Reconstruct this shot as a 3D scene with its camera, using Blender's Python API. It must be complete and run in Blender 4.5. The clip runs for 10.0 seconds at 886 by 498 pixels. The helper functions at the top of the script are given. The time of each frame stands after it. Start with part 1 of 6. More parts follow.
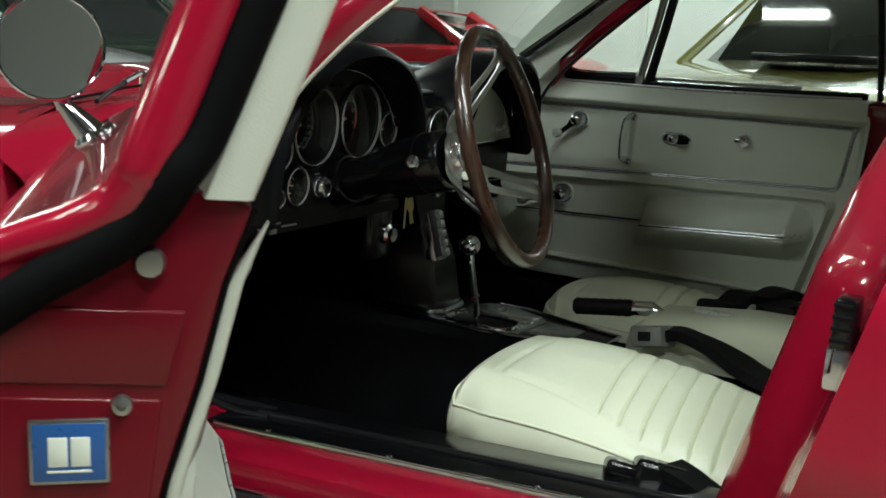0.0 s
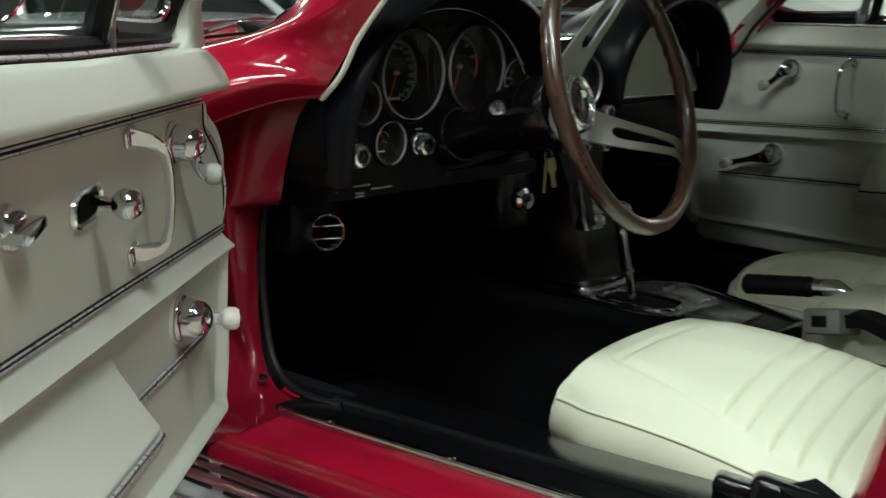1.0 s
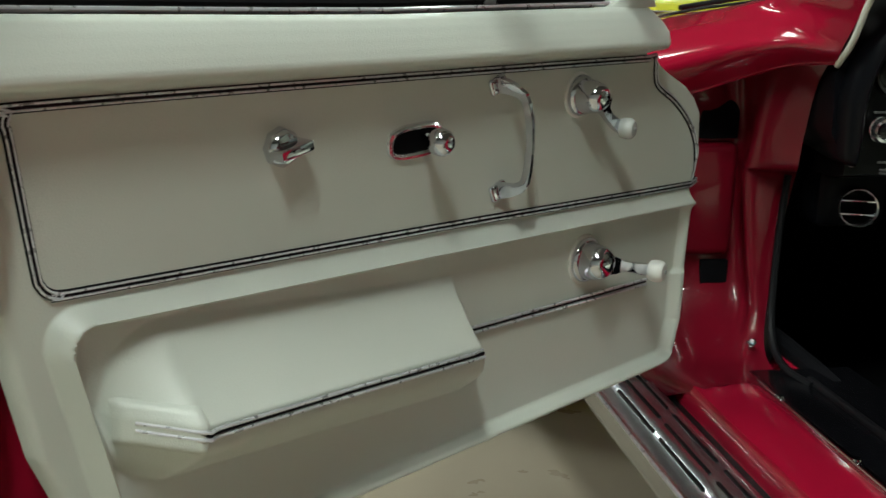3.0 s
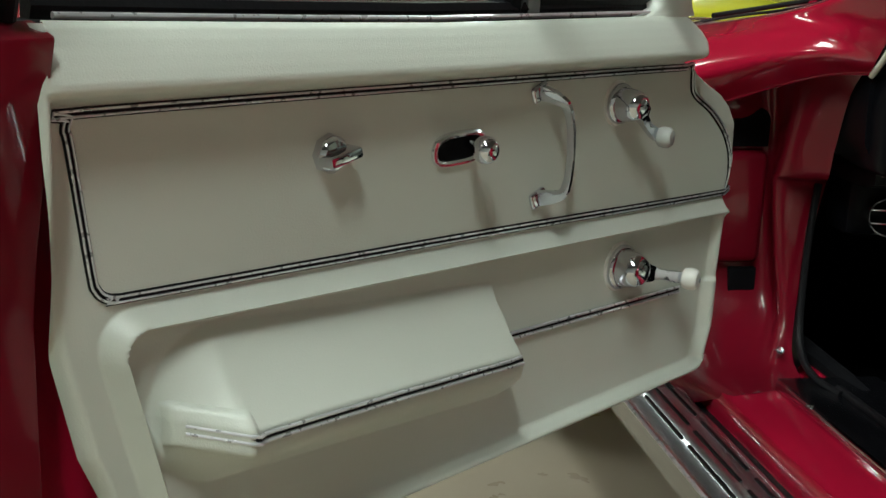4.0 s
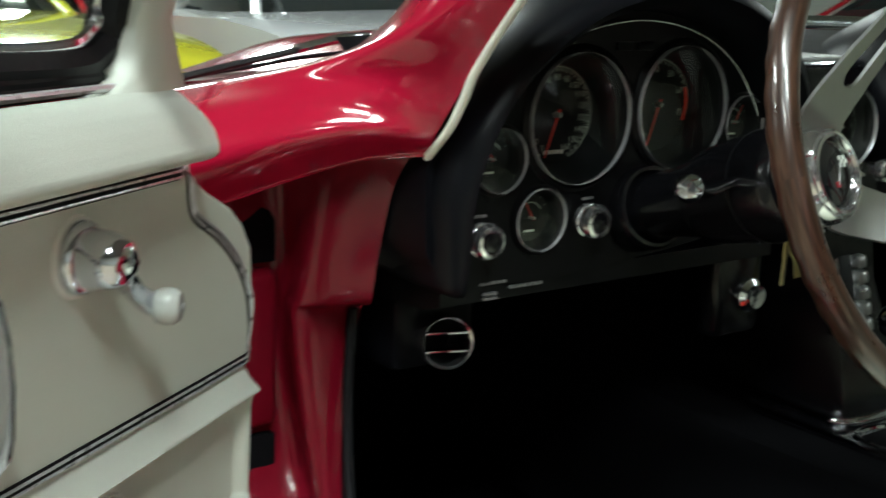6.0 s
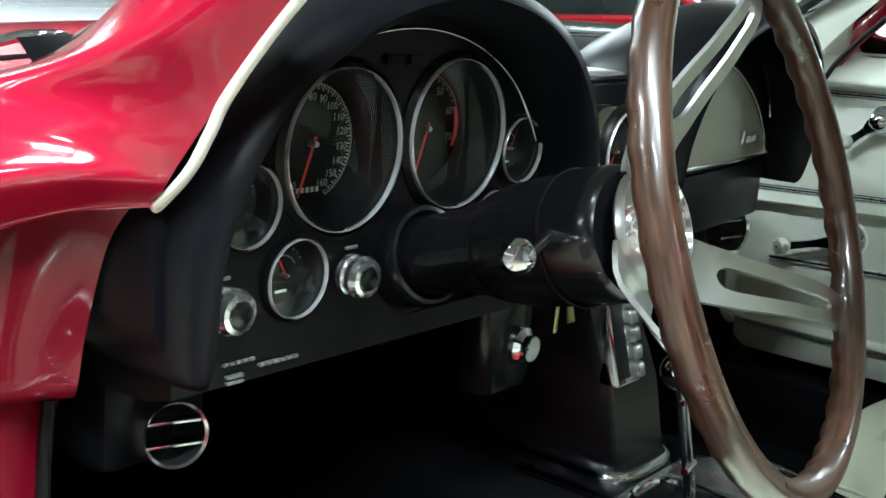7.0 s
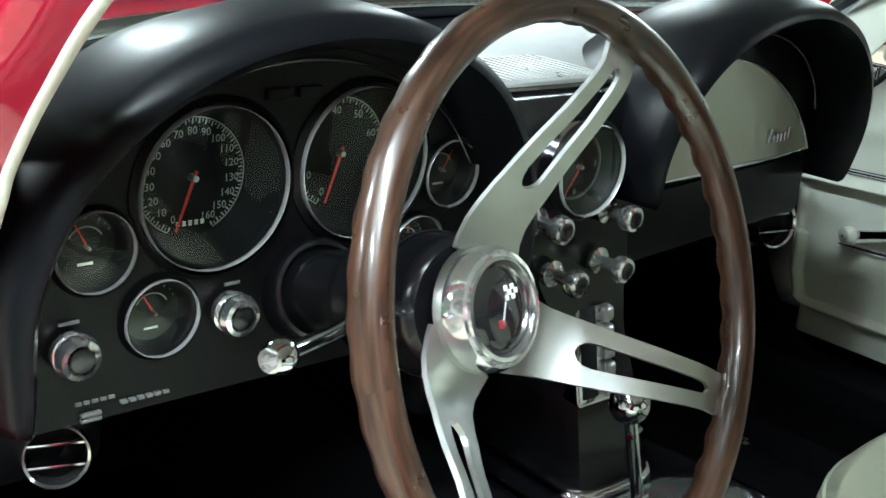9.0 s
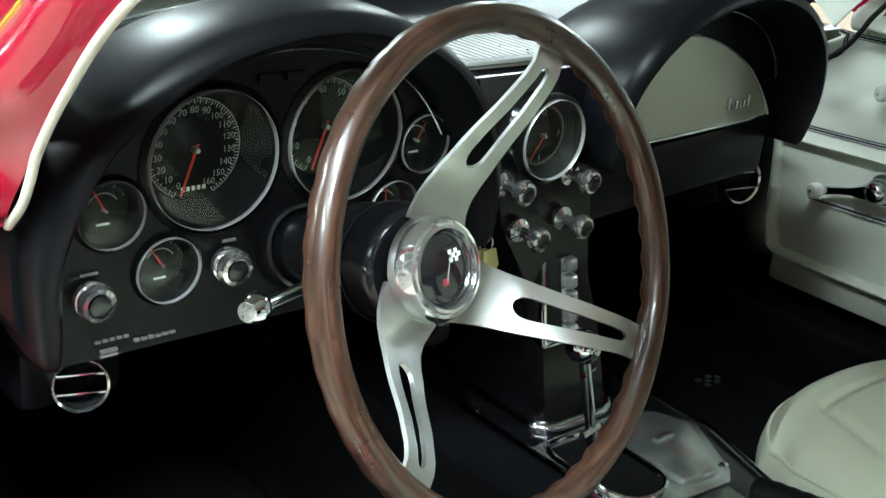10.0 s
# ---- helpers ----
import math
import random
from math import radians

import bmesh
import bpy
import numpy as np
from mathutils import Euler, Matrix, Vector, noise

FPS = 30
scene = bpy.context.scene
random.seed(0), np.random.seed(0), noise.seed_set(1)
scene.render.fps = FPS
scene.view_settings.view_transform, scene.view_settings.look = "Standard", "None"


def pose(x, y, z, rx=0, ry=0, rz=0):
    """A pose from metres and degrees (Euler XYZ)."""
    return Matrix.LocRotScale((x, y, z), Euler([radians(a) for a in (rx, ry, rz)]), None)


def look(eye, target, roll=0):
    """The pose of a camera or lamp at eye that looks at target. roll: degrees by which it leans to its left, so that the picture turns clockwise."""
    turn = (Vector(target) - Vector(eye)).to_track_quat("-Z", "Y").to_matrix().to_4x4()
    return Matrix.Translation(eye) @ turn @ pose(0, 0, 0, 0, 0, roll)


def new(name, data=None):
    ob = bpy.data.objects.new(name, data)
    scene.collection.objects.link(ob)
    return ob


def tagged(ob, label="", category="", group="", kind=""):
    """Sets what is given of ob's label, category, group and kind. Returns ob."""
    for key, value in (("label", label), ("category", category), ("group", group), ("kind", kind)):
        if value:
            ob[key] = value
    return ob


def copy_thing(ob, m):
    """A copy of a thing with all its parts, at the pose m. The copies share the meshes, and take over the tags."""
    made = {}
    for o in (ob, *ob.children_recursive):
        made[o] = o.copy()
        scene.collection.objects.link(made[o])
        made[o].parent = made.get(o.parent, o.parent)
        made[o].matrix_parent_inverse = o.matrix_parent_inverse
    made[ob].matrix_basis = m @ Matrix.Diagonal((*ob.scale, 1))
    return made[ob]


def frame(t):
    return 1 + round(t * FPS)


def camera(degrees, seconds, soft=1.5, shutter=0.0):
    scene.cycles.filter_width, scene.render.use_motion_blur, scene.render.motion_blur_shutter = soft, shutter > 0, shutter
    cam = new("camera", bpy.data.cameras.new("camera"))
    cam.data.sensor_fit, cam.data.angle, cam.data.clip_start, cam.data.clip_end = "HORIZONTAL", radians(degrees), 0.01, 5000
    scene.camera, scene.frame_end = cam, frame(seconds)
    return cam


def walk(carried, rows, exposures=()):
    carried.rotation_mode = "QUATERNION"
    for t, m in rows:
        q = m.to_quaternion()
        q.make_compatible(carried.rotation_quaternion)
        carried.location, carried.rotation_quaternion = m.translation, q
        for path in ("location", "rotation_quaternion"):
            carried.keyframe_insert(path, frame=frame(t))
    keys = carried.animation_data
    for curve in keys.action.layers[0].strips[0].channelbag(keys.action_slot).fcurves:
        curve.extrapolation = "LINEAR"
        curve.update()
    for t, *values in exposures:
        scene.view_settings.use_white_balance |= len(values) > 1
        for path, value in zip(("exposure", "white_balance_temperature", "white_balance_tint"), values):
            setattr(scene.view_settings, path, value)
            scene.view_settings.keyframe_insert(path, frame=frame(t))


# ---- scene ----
cam = camera(39.4, 10.0, 1.5, 0.3)
CAR_FRAME = Matrix.Translation((0, 0, 0.8)) @ Matrix.Rotation(radians(2.8), 4, "X") @ Matrix.Translation((0, 0, -0.8))
PATH = [
    (0, (-2.0340, -1.0430, 0.9380), (-0.2731, -0.1515, 0.6148), 2.30),
    (0.2, (-1.9774, -1.0642, 0.9152), (-0.2482, -0.1152, 0.5844), 1.68),
    (0.5, (-1.8670, -1.0940, 0.8920), (-0.2081, -0.0301, 0.5510), 0.50),
    (0.8, (-1.7466, -1.1121, 0.8771), (-0.1803, 0.0820, 0.5293), -0.07),
    (1, (-1.6570, -1.1330, 0.8780), (-0.1772, 0.1628, 0.5160), -0.10),
    (1.2, (-1.5610, -1.1219, 0.8728), (-0.1749, 0.2714, 0.5017), 0.30),
    (1.5, (-1.4420, -1.1650, 0.8710), (-0.3398, 0.4603, 0.4919), -0.20),
    (1.7, (-1.3804, -1.2101, 0.8733), (-0.5266, 0.5556, 0.4817), -0.76),
    (2, (-1.3300, -1.2300, 0.8830), (-0.7169, 0.6243, 0.4519), -0.30),
    (2.2, (-1.3230, -1.2578, 0.8824), (-0.7779, 0.6151, 0.4408), 0.29),
    (2.5, (-1.3170, -1.3100, 0.8820), (-0.8549, 0.5855, 0.4419), 0.60),
    (3, (-1.2750, -1.3910, 0.8860), (-0.9831, 0.5385, 0.4481), 0.80),
    (3.2, (-1.2790, -1.3960, 0.8930), (-1.0140, 0.5346, 0.4431), 1.60),
    (4.3, (-1.3170, -1.3830, 0.8950), (-1.0040, 0.5430, 0.4560), 1.40),
    (4.5, (-1.3210, -1.3550, 0.9020), (-0.9509, 0.5594, 0.4569), 1.30),
    (5, (-1.3270, -1.1840, 0.9050), (-0.6800, 0.6580, 0.4710), 1.00),
    (5.2, (-1.3090, -1.1093, 0.9058), (-0.5574, 0.6939, 0.4774), 1.16),
    (5.5, (-1.2630, -0.9850, 0.9000), (-0.3581, 0.7518, 0.4941), 0.80),
    (5.8, (-1.2166, -0.9086, 0.8920), (-0.1747, 0.7586, 0.5246), -0.02),
    (6, (-1.1880, -0.8250, 0.8950), (-0.0171, 0.7548, 0.5300), 0.40),
    (6.2, (-1.1600, -0.7590, 0.9100), (0.1279, 0.7229, 0.5290), 0.70),
    (7.3, (-1.0430, -0.5690, 0.9050), (0.5290, 0.6120, 0.5390), 2.60),
    (7.5, (-1.0160, -0.5560, 0.9020), (0.5531, 0.6301, 0.5400), 2.40),
    (7.8, (-0.9712, -0.5823, 0.9242), (0.5325, 0.6732, 0.5208), 2.98),
    (8, (-0.9330, -0.5790, 0.9170), (0.5458, 0.7089, 0.5240), 2.10),
    (8.5, (-0.8800, -0.6580, 0.9690), (0.4806, 0.7287, 0.4938), 2.80),
    (9, (-0.8730, -0.7310, 1.0210), (0.4220, 0.6850, 0.4570), 3.20),
    (9.5, (-0.8930, -0.8090, 1.0620), (0.3682, 0.6122, 0.4379), 3.30),
    (10, (-0.9200, -0.8640, 1.0910), (0.3160, 0.5580, 0.4200), 3.40),
]
walk(cam, [(t, look(eye, target, roll)) for t, eye, target, roll in PATH], [(0, -0.44, 6500, 10), (1.2, -0.34, 6500, 10), (3, -0.50, 6500, 10), (5.2, -0.42, 6450, 10), (6.1, 0.25, 6300, 10), (7.3, 1.6, 5850, 10), (8, 1.76, 5880, 9), (8.6, 1.5, 5900, 9), (10, 1.42, 5950, 8)])

# ---- light ----
world = bpy.data.worlds.new("hall_air")
scene.world = world
world.use_nodes = True
world.node_tree.nodes["Background"].inputs[0].default_value = (0.75, 0.85, 0.8, 1)
world.node_tree.nodes["Background"].inputs[1].default_value = 0.05


def area_lamp(name, m, sx, sy, power, color=(1, 0.97, 0.9)):
    d = bpy.data.lights.new(name, "AREA")
    d.shape, d.size, d.size_y, d.energy, d.color = "RECTANGLE", sx, sy, power, color
    ob = new(name, d)
    ob.matrix_world = m
    return ob


# the two 120 W tubes near x = 9 are added to brighten the east wall
TUBES = [(-1.75, -0.9, 55), (-3.4, -2.2, 55), (-1.6, -2.3, 85), (-3.4, 1.6, 55), (0.4, 3.7, 55), (5.4, -2.6, 55), (4.6, 4.6, 55), (-3.6, 6.6, 55), (1.6, 7.0, 55), (7.0, 1.4, 55), (9.3, 0.4, 120), (9.0, 3.6, 120), (-6.0, 2.5, 55)]
TUBE_Z = 3.35
for lx, ly, power in TUBES:
    area_lamp("tube_light", pose(lx, ly, TUBE_Z - 0.12, 0, 0, 90), 1.2, 0.25, power, (0.90, 1.0, 0.97))

# ---- helpers ----


def mat(name, color, rough=0.5, metal=0.0, var=0.12, scale=8.0, bump=0.0, bscale=300.0, coat=0.0, rvar=0.08, alpha=None, spec=0.5):
    """A paint, vinyl, metal or cloth: two scales of variation in colour, gloss and relief."""
    m = bpy.data.materials.new(name)
    m.use_nodes = True
    nt = m.node_tree
    b = nt.nodes["Principled BSDF"]
    tc = nt.nodes.new("ShaderNodeTexCoord")
    big = nt.nodes.new("ShaderNodeTexNoise")
    big.inputs["Scale"].default_value, big.inputs["Detail"].default_value = scale, 6
    nt.links.new(tc.outputs["Object"], big.inputs["Vector"])
    mix = nt.nodes.new("ShaderNodeMix")
    mix.data_type = "RGBA"
    lo = [max(0, c * (1 - var)) for c in color]
    hi = [min(1, c * (1 + var)) for c in color]
    mix.inputs["A"].default_value, mix.inputs["B"].default_value = (*lo, 1), (*hi, 1)
    nt.links.new(big.outputs["Fac"], mix.inputs["Factor"])
    nt.links.new(mix.outputs["Result"], b.inputs["Base Color"])
    fine = nt.nodes.new("ShaderNodeTexNoise")
    fine.inputs["Scale"].default_value, fine.inputs["Detail"].default_value = scale * 7, 4
    nt.links.new(tc.outputs["Object"], fine.inputs["Vector"])
    rr = nt.nodes.new("ShaderNodeMapRange")
    rr.inputs["To Min"].default_value, rr.inputs["To Max"].default_value = max(0.02, rough - rvar), min(1, rough + rvar)
    nt.links.new(fine.outputs["Fac"], rr.inputs["Value"])
    nt.links.new(rr.outputs["Result"], b.inputs["Roughness"])
    b.inputs["Metallic"].default_value = metal
    b.inputs["Coat Weight"].default_value = coat
    b.inputs["Coat Roughness"].default_value = 0.04
    b.inputs["Specular IOR Level"].default_value = spec
    if bump:
        g = nt.nodes.new("ShaderNodeTexNoise")
        g.inputs["Scale"].default_value, g.inputs["Detail"].default_value = bscale, 3
        nt.links.new(tc.outputs["Object"], g.inputs["Vector"])
        bp = nt.nodes.new("ShaderNodeBump")
        bp.inputs["Strength"].default_value, bp.inputs["Distance"].default_value = bump, 0.002
        nt.links.new(g.outputs["Fac"], bp.inputs["Height"])
        nt.links.new(bp.outputs["Normal"], b.inputs["Normal"])
    return m


def glass(name, tint=(0.9, 0.95, 0.93), rough=0.0, see=0.85, shine=0.05):
    """Thin pane: mostly clear, with a mirror part that follows Fresnel."""
    m = bpy.data.materials.new(name)
    m.use_nodes = True
    nt = m.node_tree
    nt.nodes.clear()
    out = nt.nodes.new("ShaderNodeOutputMaterial")
    tr, gl, mx, lw, pw, ad = (nt.nodes.new(k) for k in ("ShaderNodeBsdfTransparent", "ShaderNodeBsdfGlossy", "ShaderNodeMixShader", "ShaderNodeLayerWeight", "ShaderNodeMath", "ShaderNodeMath"))
    tr.inputs[0].default_value = (*[c * see for c in tint], 1)
    gl.inputs["Roughness"].default_value = rough
    lw.inputs[0].default_value = 0.5
    pw.operation, pw.inputs[1].default_value = "POWER", 5.0
    ad.operation, ad.inputs[1].default_value, ad.inputs[2].default_value = "MULTIPLY_ADD", 0.9, shine
    nt.links.new(lw.outputs["Facing"], pw.inputs[0])
    nt.links.new(pw.outputs[0], ad.inputs[0])
    nt.links.new(ad.outputs[0], mx.inputs[0])
    nt.links.new(tr.outputs[0], mx.inputs[1])
    nt.links.new(gl.outputs[0], mx.inputs[2])
    nt.links.new(mx.outputs[0], out.inputs[0])
    return m


def glow(name, color, power):
    m = bpy.data.materials.new(name)
    m.use_nodes = True
    b = m.node_tree.nodes["Principled BSDF"]
    b.inputs["Base Color"].default_value = (*color, 1)
    b.inputs["Emission Color"].default_value, b.inputs["Emission Strength"].default_value = (*color, 1), power
    return m


def wood(name, dark, light):
    """Grain that runs round a ring about the z axis."""
    m = mat(name, light, 0.30, var=0.05, coat=0.4)
    nt = m.node_tree
    b = nt.nodes["Principled BSDF"]
    tc = nt.nodes.new("ShaderNodeTexCoord")
    sep = nt.nodes.new("ShaderNodeSeparateXYZ")
    nt.links.new(tc.outputs["Object"], sep.inputs[0])

    def calc(op, a, c):
        n = nt.nodes.new("ShaderNodeMath")
        n.operation = op
        for i, v in enumerate((a, c)):
            if v is None:
                continue
            if isinstance(v, (int, float)):
                n.inputs[i].default_value = v
            else:
                nt.links.new(v, n.inputs[i])
        return n.outputs[0]

    x, y, z = sep.outputs
    r = calc("SQRT", calc("ADD", calc("MULTIPLY", x, x), calc("MULTIPLY", y, y)), None)
    ang = calc("ARCTAN2", y, x)
    com = nt.nodes.new("ShaderNodeCombineXYZ")
    nt.links.new(calc("MULTIPLY", r, 330.0), com.inputs[0])
    nt.links.new(calc("MULTIPLY", z, 330.0), com.inputs[1])
    nt.links.new(calc("MULTIPLY", ang, 5.0), com.inputs[2])
    ns = nt.nodes.new("ShaderNodeTexNoise")
    ns.inputs["Scale"].default_value, ns.inputs["Detail"].default_value = 1.0, 6
    rp = nt.nodes.new("ShaderNodeValToRGB")
    rp.color_ramp.elements[0].position, rp.color_ramp.elements[1].position = 0.38, 0.66
    rp.color_ramp.elements[0].color, rp.color_ramp.elements[1].color = (*dark, 1), (*light, 1)
    nt.links.new(com.outputs[0], ns.inputs["Vector"])
    nt.links.new(ns.outputs["Fac"], rp.inputs[0])
    nt.links.new(rp.outputs[0], b.inputs["Base Color"])
    return m


RED = mat("red_paint", (0.34, 0.005, 0.026), 0.2, var=0.05, scale=3, coat=1.0, rvar=0.04, spec=0.15)
# same body red, darkened to hold the shade on jamb and door end
RED_SHADE = mat("red_paint_shaded", (0.145, 0.0025, 0.011), 0.36, var=0.12, scale=9, coat=0.5, bump=0.08, bscale=60, spec=0.15)
WHITE = mat("white_vinyl", (0.58, 0.61, 0.54), 0.40, var=0.06, scale=5, bump=0.14, bscale=650)
WHITES = mat("white_seat_vinyl", (0.74, 0.77, 0.61), 0.36, var=0.05, scale=6, bump=0.14, bscale=650)
WPLAST = mat("white_plastic", (0.75, 0.75, 0.70), 0.3, var=0.04, scale=30)
WTRIM = mat("white_windlace", (0.72, 0.73, 0.62), 0.5, var=0.06, scale=30, bump=0.3, bscale=500)
BLACK = mat("black_dash_vinyl", (0.0038, 0.0041, 0.0056), 0.34, var=0.2, scale=6, spec=0.15, rvar=0.03, bump=0.05, bscale=700)
PANEL = mat("black_cluster_paint", (0.0038, 0.0038, 0.0043), 0.36, var=0.2, scale=10, spec=0.16, rvar=0.02)
CARPET = mat("black_carpet", (0.004, 0.004, 0.0052), 0.95, var=0.4, scale=40, bump=0.8, bscale=700, spec=0.1)
RUBBER = mat("black_rubber", (0.005, 0.005, 0.006), 0.5, var=0.2, scale=20, bump=0.15, bscale=200, spec=0.18)
SEALM = mat("dull_black_seal", (0.003, 0.003, 0.0035), 0.75, var=0.2, scale=20, spec=0.06)
SATIN = mat("black_satin_metal", (0.004, 0.004, 0.005), 0.2, var=0.1, scale=15, rvar=0.02)
CHROME = mat("chrome", (0.66, 0.67, 0.72), 0.09, metal=1, var=0.03, scale=20, rvar=0.03)
BRUSH = mat("brushed_steel", (0.56, 0.57, 0.565), 0.33, metal=1, var=0.08, scale=25, bump=0.04, bscale=600)
SILVER = mat("silver_plate", (0.34, 0.35, 0.34), 0.3, metal=0.9, var=0.1, scale=15, bump=0.08, bscale=300)
WOOD = wood("walnut_rim", (0.020, 0.009, 0.0055), (0.058, 0.027, 0.016))
GLOVE = mat("brushed_glove_door", (0.50, 0.51, 0.44), 0.34, metal=0.55, var=0.06, scale=10, bump=0.12, bscale=500)
DIAL = mat("dial_black", (0.006, 0.007, 0.007), 0.5, var=0.1, scale=5, spec=0.15, rvar=0.0)
MARK = mat("dial_white", (0.75, 0.8, 0.72), 0.6, var=0.05, scale=50)
NEEDLE = mat("needle_red", (0.85, 0.06, 0.04), 0.5, var=0.05, scale=50)
BEZEL = mat("polished_bezel", (0.88, 0.89, 0.91), 0.24, metal=0.7, var=0.03, scale=20, rvar=0.03)
KNOBM = mat("knob_chrome", (0.80, 0.80, 0.82), 0.15, metal=0.95, var=0.03, scale=30, rvar=0.03)
DMARK = mat("dial_marks", (0.32, 0.37, 0.32), 0.6, var=0.1, scale=50)
SHIFT = mat("satin_alloy", (0.52, 0.54, 0.53), 0.24, metal=0.85, var=0.08, scale=20, rvar=0.04)
INK = mat("worn_lettering", (0.14, 0.14, 0.135), 0.6, var=0.2, scale=200)
BELT = mat("black_webbing", (0.005, 0.005, 0.006), 0.75, var=0.3, scale=60, bump=0.6, bscale=900, spec=0.15)
BLUE = mat("blue_enamel", (0.02, 0.10, 0.33), 0.3, var=0.06, scale=60)
LENS = glass("gauge_glass", (0.95, 0.97, 0.95), 0.0, 0.97, 0.036)
PANE = glass("window_glass", (0.86, 0.93, 0.88), 0.0, 0.9)
MIRROR = mat("mirror_silver", (0.8, 0.82, 0.82), 0.02, metal=1, var=0.0, rvar=0.01)
ALLOY = mat("polished_alloy", (0.60, 0.61, 0.64), 0.2, metal=0.96, var=0.08, scale=12, bump=0.03, bscale=60)
BRIGHT = mat("bright_trim", (0.72, 0.73, 0.76), 0.28, metal=0.62, var=0.04, scale=20, rvar=0.03)
CLEARK = mat("clear_plastic", (0.42, 0.44, 0.41), 0.14, var=0.15, scale=60)
GREYP = mat("grey_plastic", (0.22, 0.225, 0.22), 0.4, var=0.08, scale=40)
BRASS = mat("brass_key", (0.55, 0.48, 0.22), 0.35, metal=0.8, var=0.15, scale=80)

# level car axes (x right, y forward, z up) to the hall
CAR = CAR_FRAME
HINGE = Matrix.Translation((-0.5245, -0.7070, 0.0)) @ Matrix.Rotation(radians(-51.8), 4, "Z")


def thing(name, label, category, m=CAR, group="", kind=""):
    ob = new(name)
    ob.empty_display_size = 0.05
    ob.matrix_world = m
    return tagged(ob, label, category, group, kind)


def part(name, bm, material, parent, label="", sharp=38, smooth=True):
    if bm.faces:
        bmesh.ops.recalc_face_normals(bm, faces=bm.faces)
    me = bpy.data.meshes.new(name)
    bm.to_mesh(me)
    bm.free()
    if smooth and me.polygons:
        me.shade_smooth()
        me.set_sharp_from_angle(angle=radians(sharp))
    me.materials.append(material)
    ob = new(name, me)
    ob.parent = parent
    if label:
        ob["label"] = label
    return ob


def xform(bm, m, verts=None):
    bmesh.ops.transform(bm, matrix=m, verts=verts or bm.verts)
    return bm


def join(*bms):
    """One bmesh out of several."""
    out = bms[0]
    for other in bms[1:]:
        me = bpy.data.meshes.new("tmp")
        other.to_mesh(me)
        other.free()
        out.from_mesh(me)
        bpy.data.meshes.remove(me)
    return out


def bevel(bm, w, seg=2, angle=30):
    ed = [e for e in bm.edges if len(e.link_faces) == 2 and e.calc_face_angle(0) > radians(angle)]
    if ed and w:
        bmesh.ops.bevel(bm, geom=ed, offset=w, segments=seg, profile=0.5, affect="EDGES", clamp_overlap=True)
    return bm


def box(x0, x1, y0, y1, z0, z1, w=0.004, seg=2):
    bm = bmesh.new()
    bmesh.ops.create_cube(bm, size=1)
    xform(bm, Matrix.Translation(((x0 + x1) / 2, (y0 + y1) / 2, (z0 + z1) / 2)) @ Matrix.Diagonal((abs(x1 - x0), abs(y1 - y0), abs(z1 - z0), 1)))
    return bevel(bm, w, seg)


def prism(pts, a, b, axis="y", w=0.003, seg=2):
    """A plate: the outline pts in the other two axes, from a to b along axis."""
    bm = bmesh.new()
    put = {"y": lambda p, d: (p[0], d, p[1]), "x": lambda p, d: (d, p[0], p[1]), "z": lambda p, d: (p[0], p[1], d)}[axis]
    va, vb = [bm.verts.new(put(p, a)) for p in pts], [bm.verts.new(put(p, b)) for p in pts]
    bm.faces.new(va)
    bm.faces.new(vb[::-1])
    n = len(pts)
    for i in range(n):
        bm.faces.new((va[i], vb[i], vb[(i + 1) % n], va[(i + 1) % n]))
    bmesh.ops.recalc_face_normals(bm, faces=bm.faces)
    return bevel(bm, w, seg)


def curve_pts(pts, n=8, closed=False):
    """A smooth line through pts (Catmull-Rom), n steps between each two."""
    P = [Vector(p) for p in pts]
    k = len(P)
    out = []
    for i in range(k if closed else k - 1):
        g = (lambda j: P[j % k]) if closed else (lambda j: P[min(max(j, 0), k - 1)])
        p0, p1, p2, p3 = g(i - 1), g(i), g(i + 1), g(i + 2)
        for s in range(n):
            t = s / n
            out.append(0.5 * (2 * p1 + (p2 - p0) * t + (2 * p0 - 5 * p1 + 4 * p2 - p3) * t * t + (3 * p1 - p0 - 3 * p2 + p3) * t**3))
    if not closed:
        out.append(P[-1].copy())
    return out


def sweep(pts, section, closed=False, up=(0, 0, 1), scales=None):
    """section (outline of a, b) carried along pts: a across, b along up."""
    bm = bmesh.new()
    P = [Vector(p) for p in pts]
    n, rings = len(P), []
    U = Vector(up)
    for i, p in enumerate(P):
        nxt = P[(i + 1) % n] if closed else P[min(i + 1, n - 1)]
        prv = P[i - 1] if closed else P[max(i - 1, 0)]
        t = (nxt - prv).normalized()
        side = t.cross(U)
        if side.length < 1e-4:
            side = t.cross(Vector((0.3, 1, 0.2)))
        side.normalize()
        u2 = side.cross(t).normalized()
        s = scales[i] if scales else 1
        rings.append([bm.verts.new(p + side * a * s + u2 * b * s) for a, b in section])
    m = len(section)
    for i in range(n if closed else n - 1):
        r0, r1 = rings[i], rings[(i + 1) % n]
        for j in range(m):
            bm.faces.new((r0[j], r0[(j + 1) % m], r1[(j + 1) % m], r1[j]))
    if not closed:
        bm.faces.new(rings[0][::-1])
        bm.faces.new(rings[-1])
    return bm


def ring_section(r, n=12, rb=None):
    return [(r * math.cos(2 * math.pi * i / n), (rb or r) * math.sin(2 * math.pi * i / n)) for i in range(n)]


def tube(pts, r, n=12, closed=False, up=(0, 0, 1), scales=None):
    return sweep(pts, ring_section(r, n), closed, up, scales)


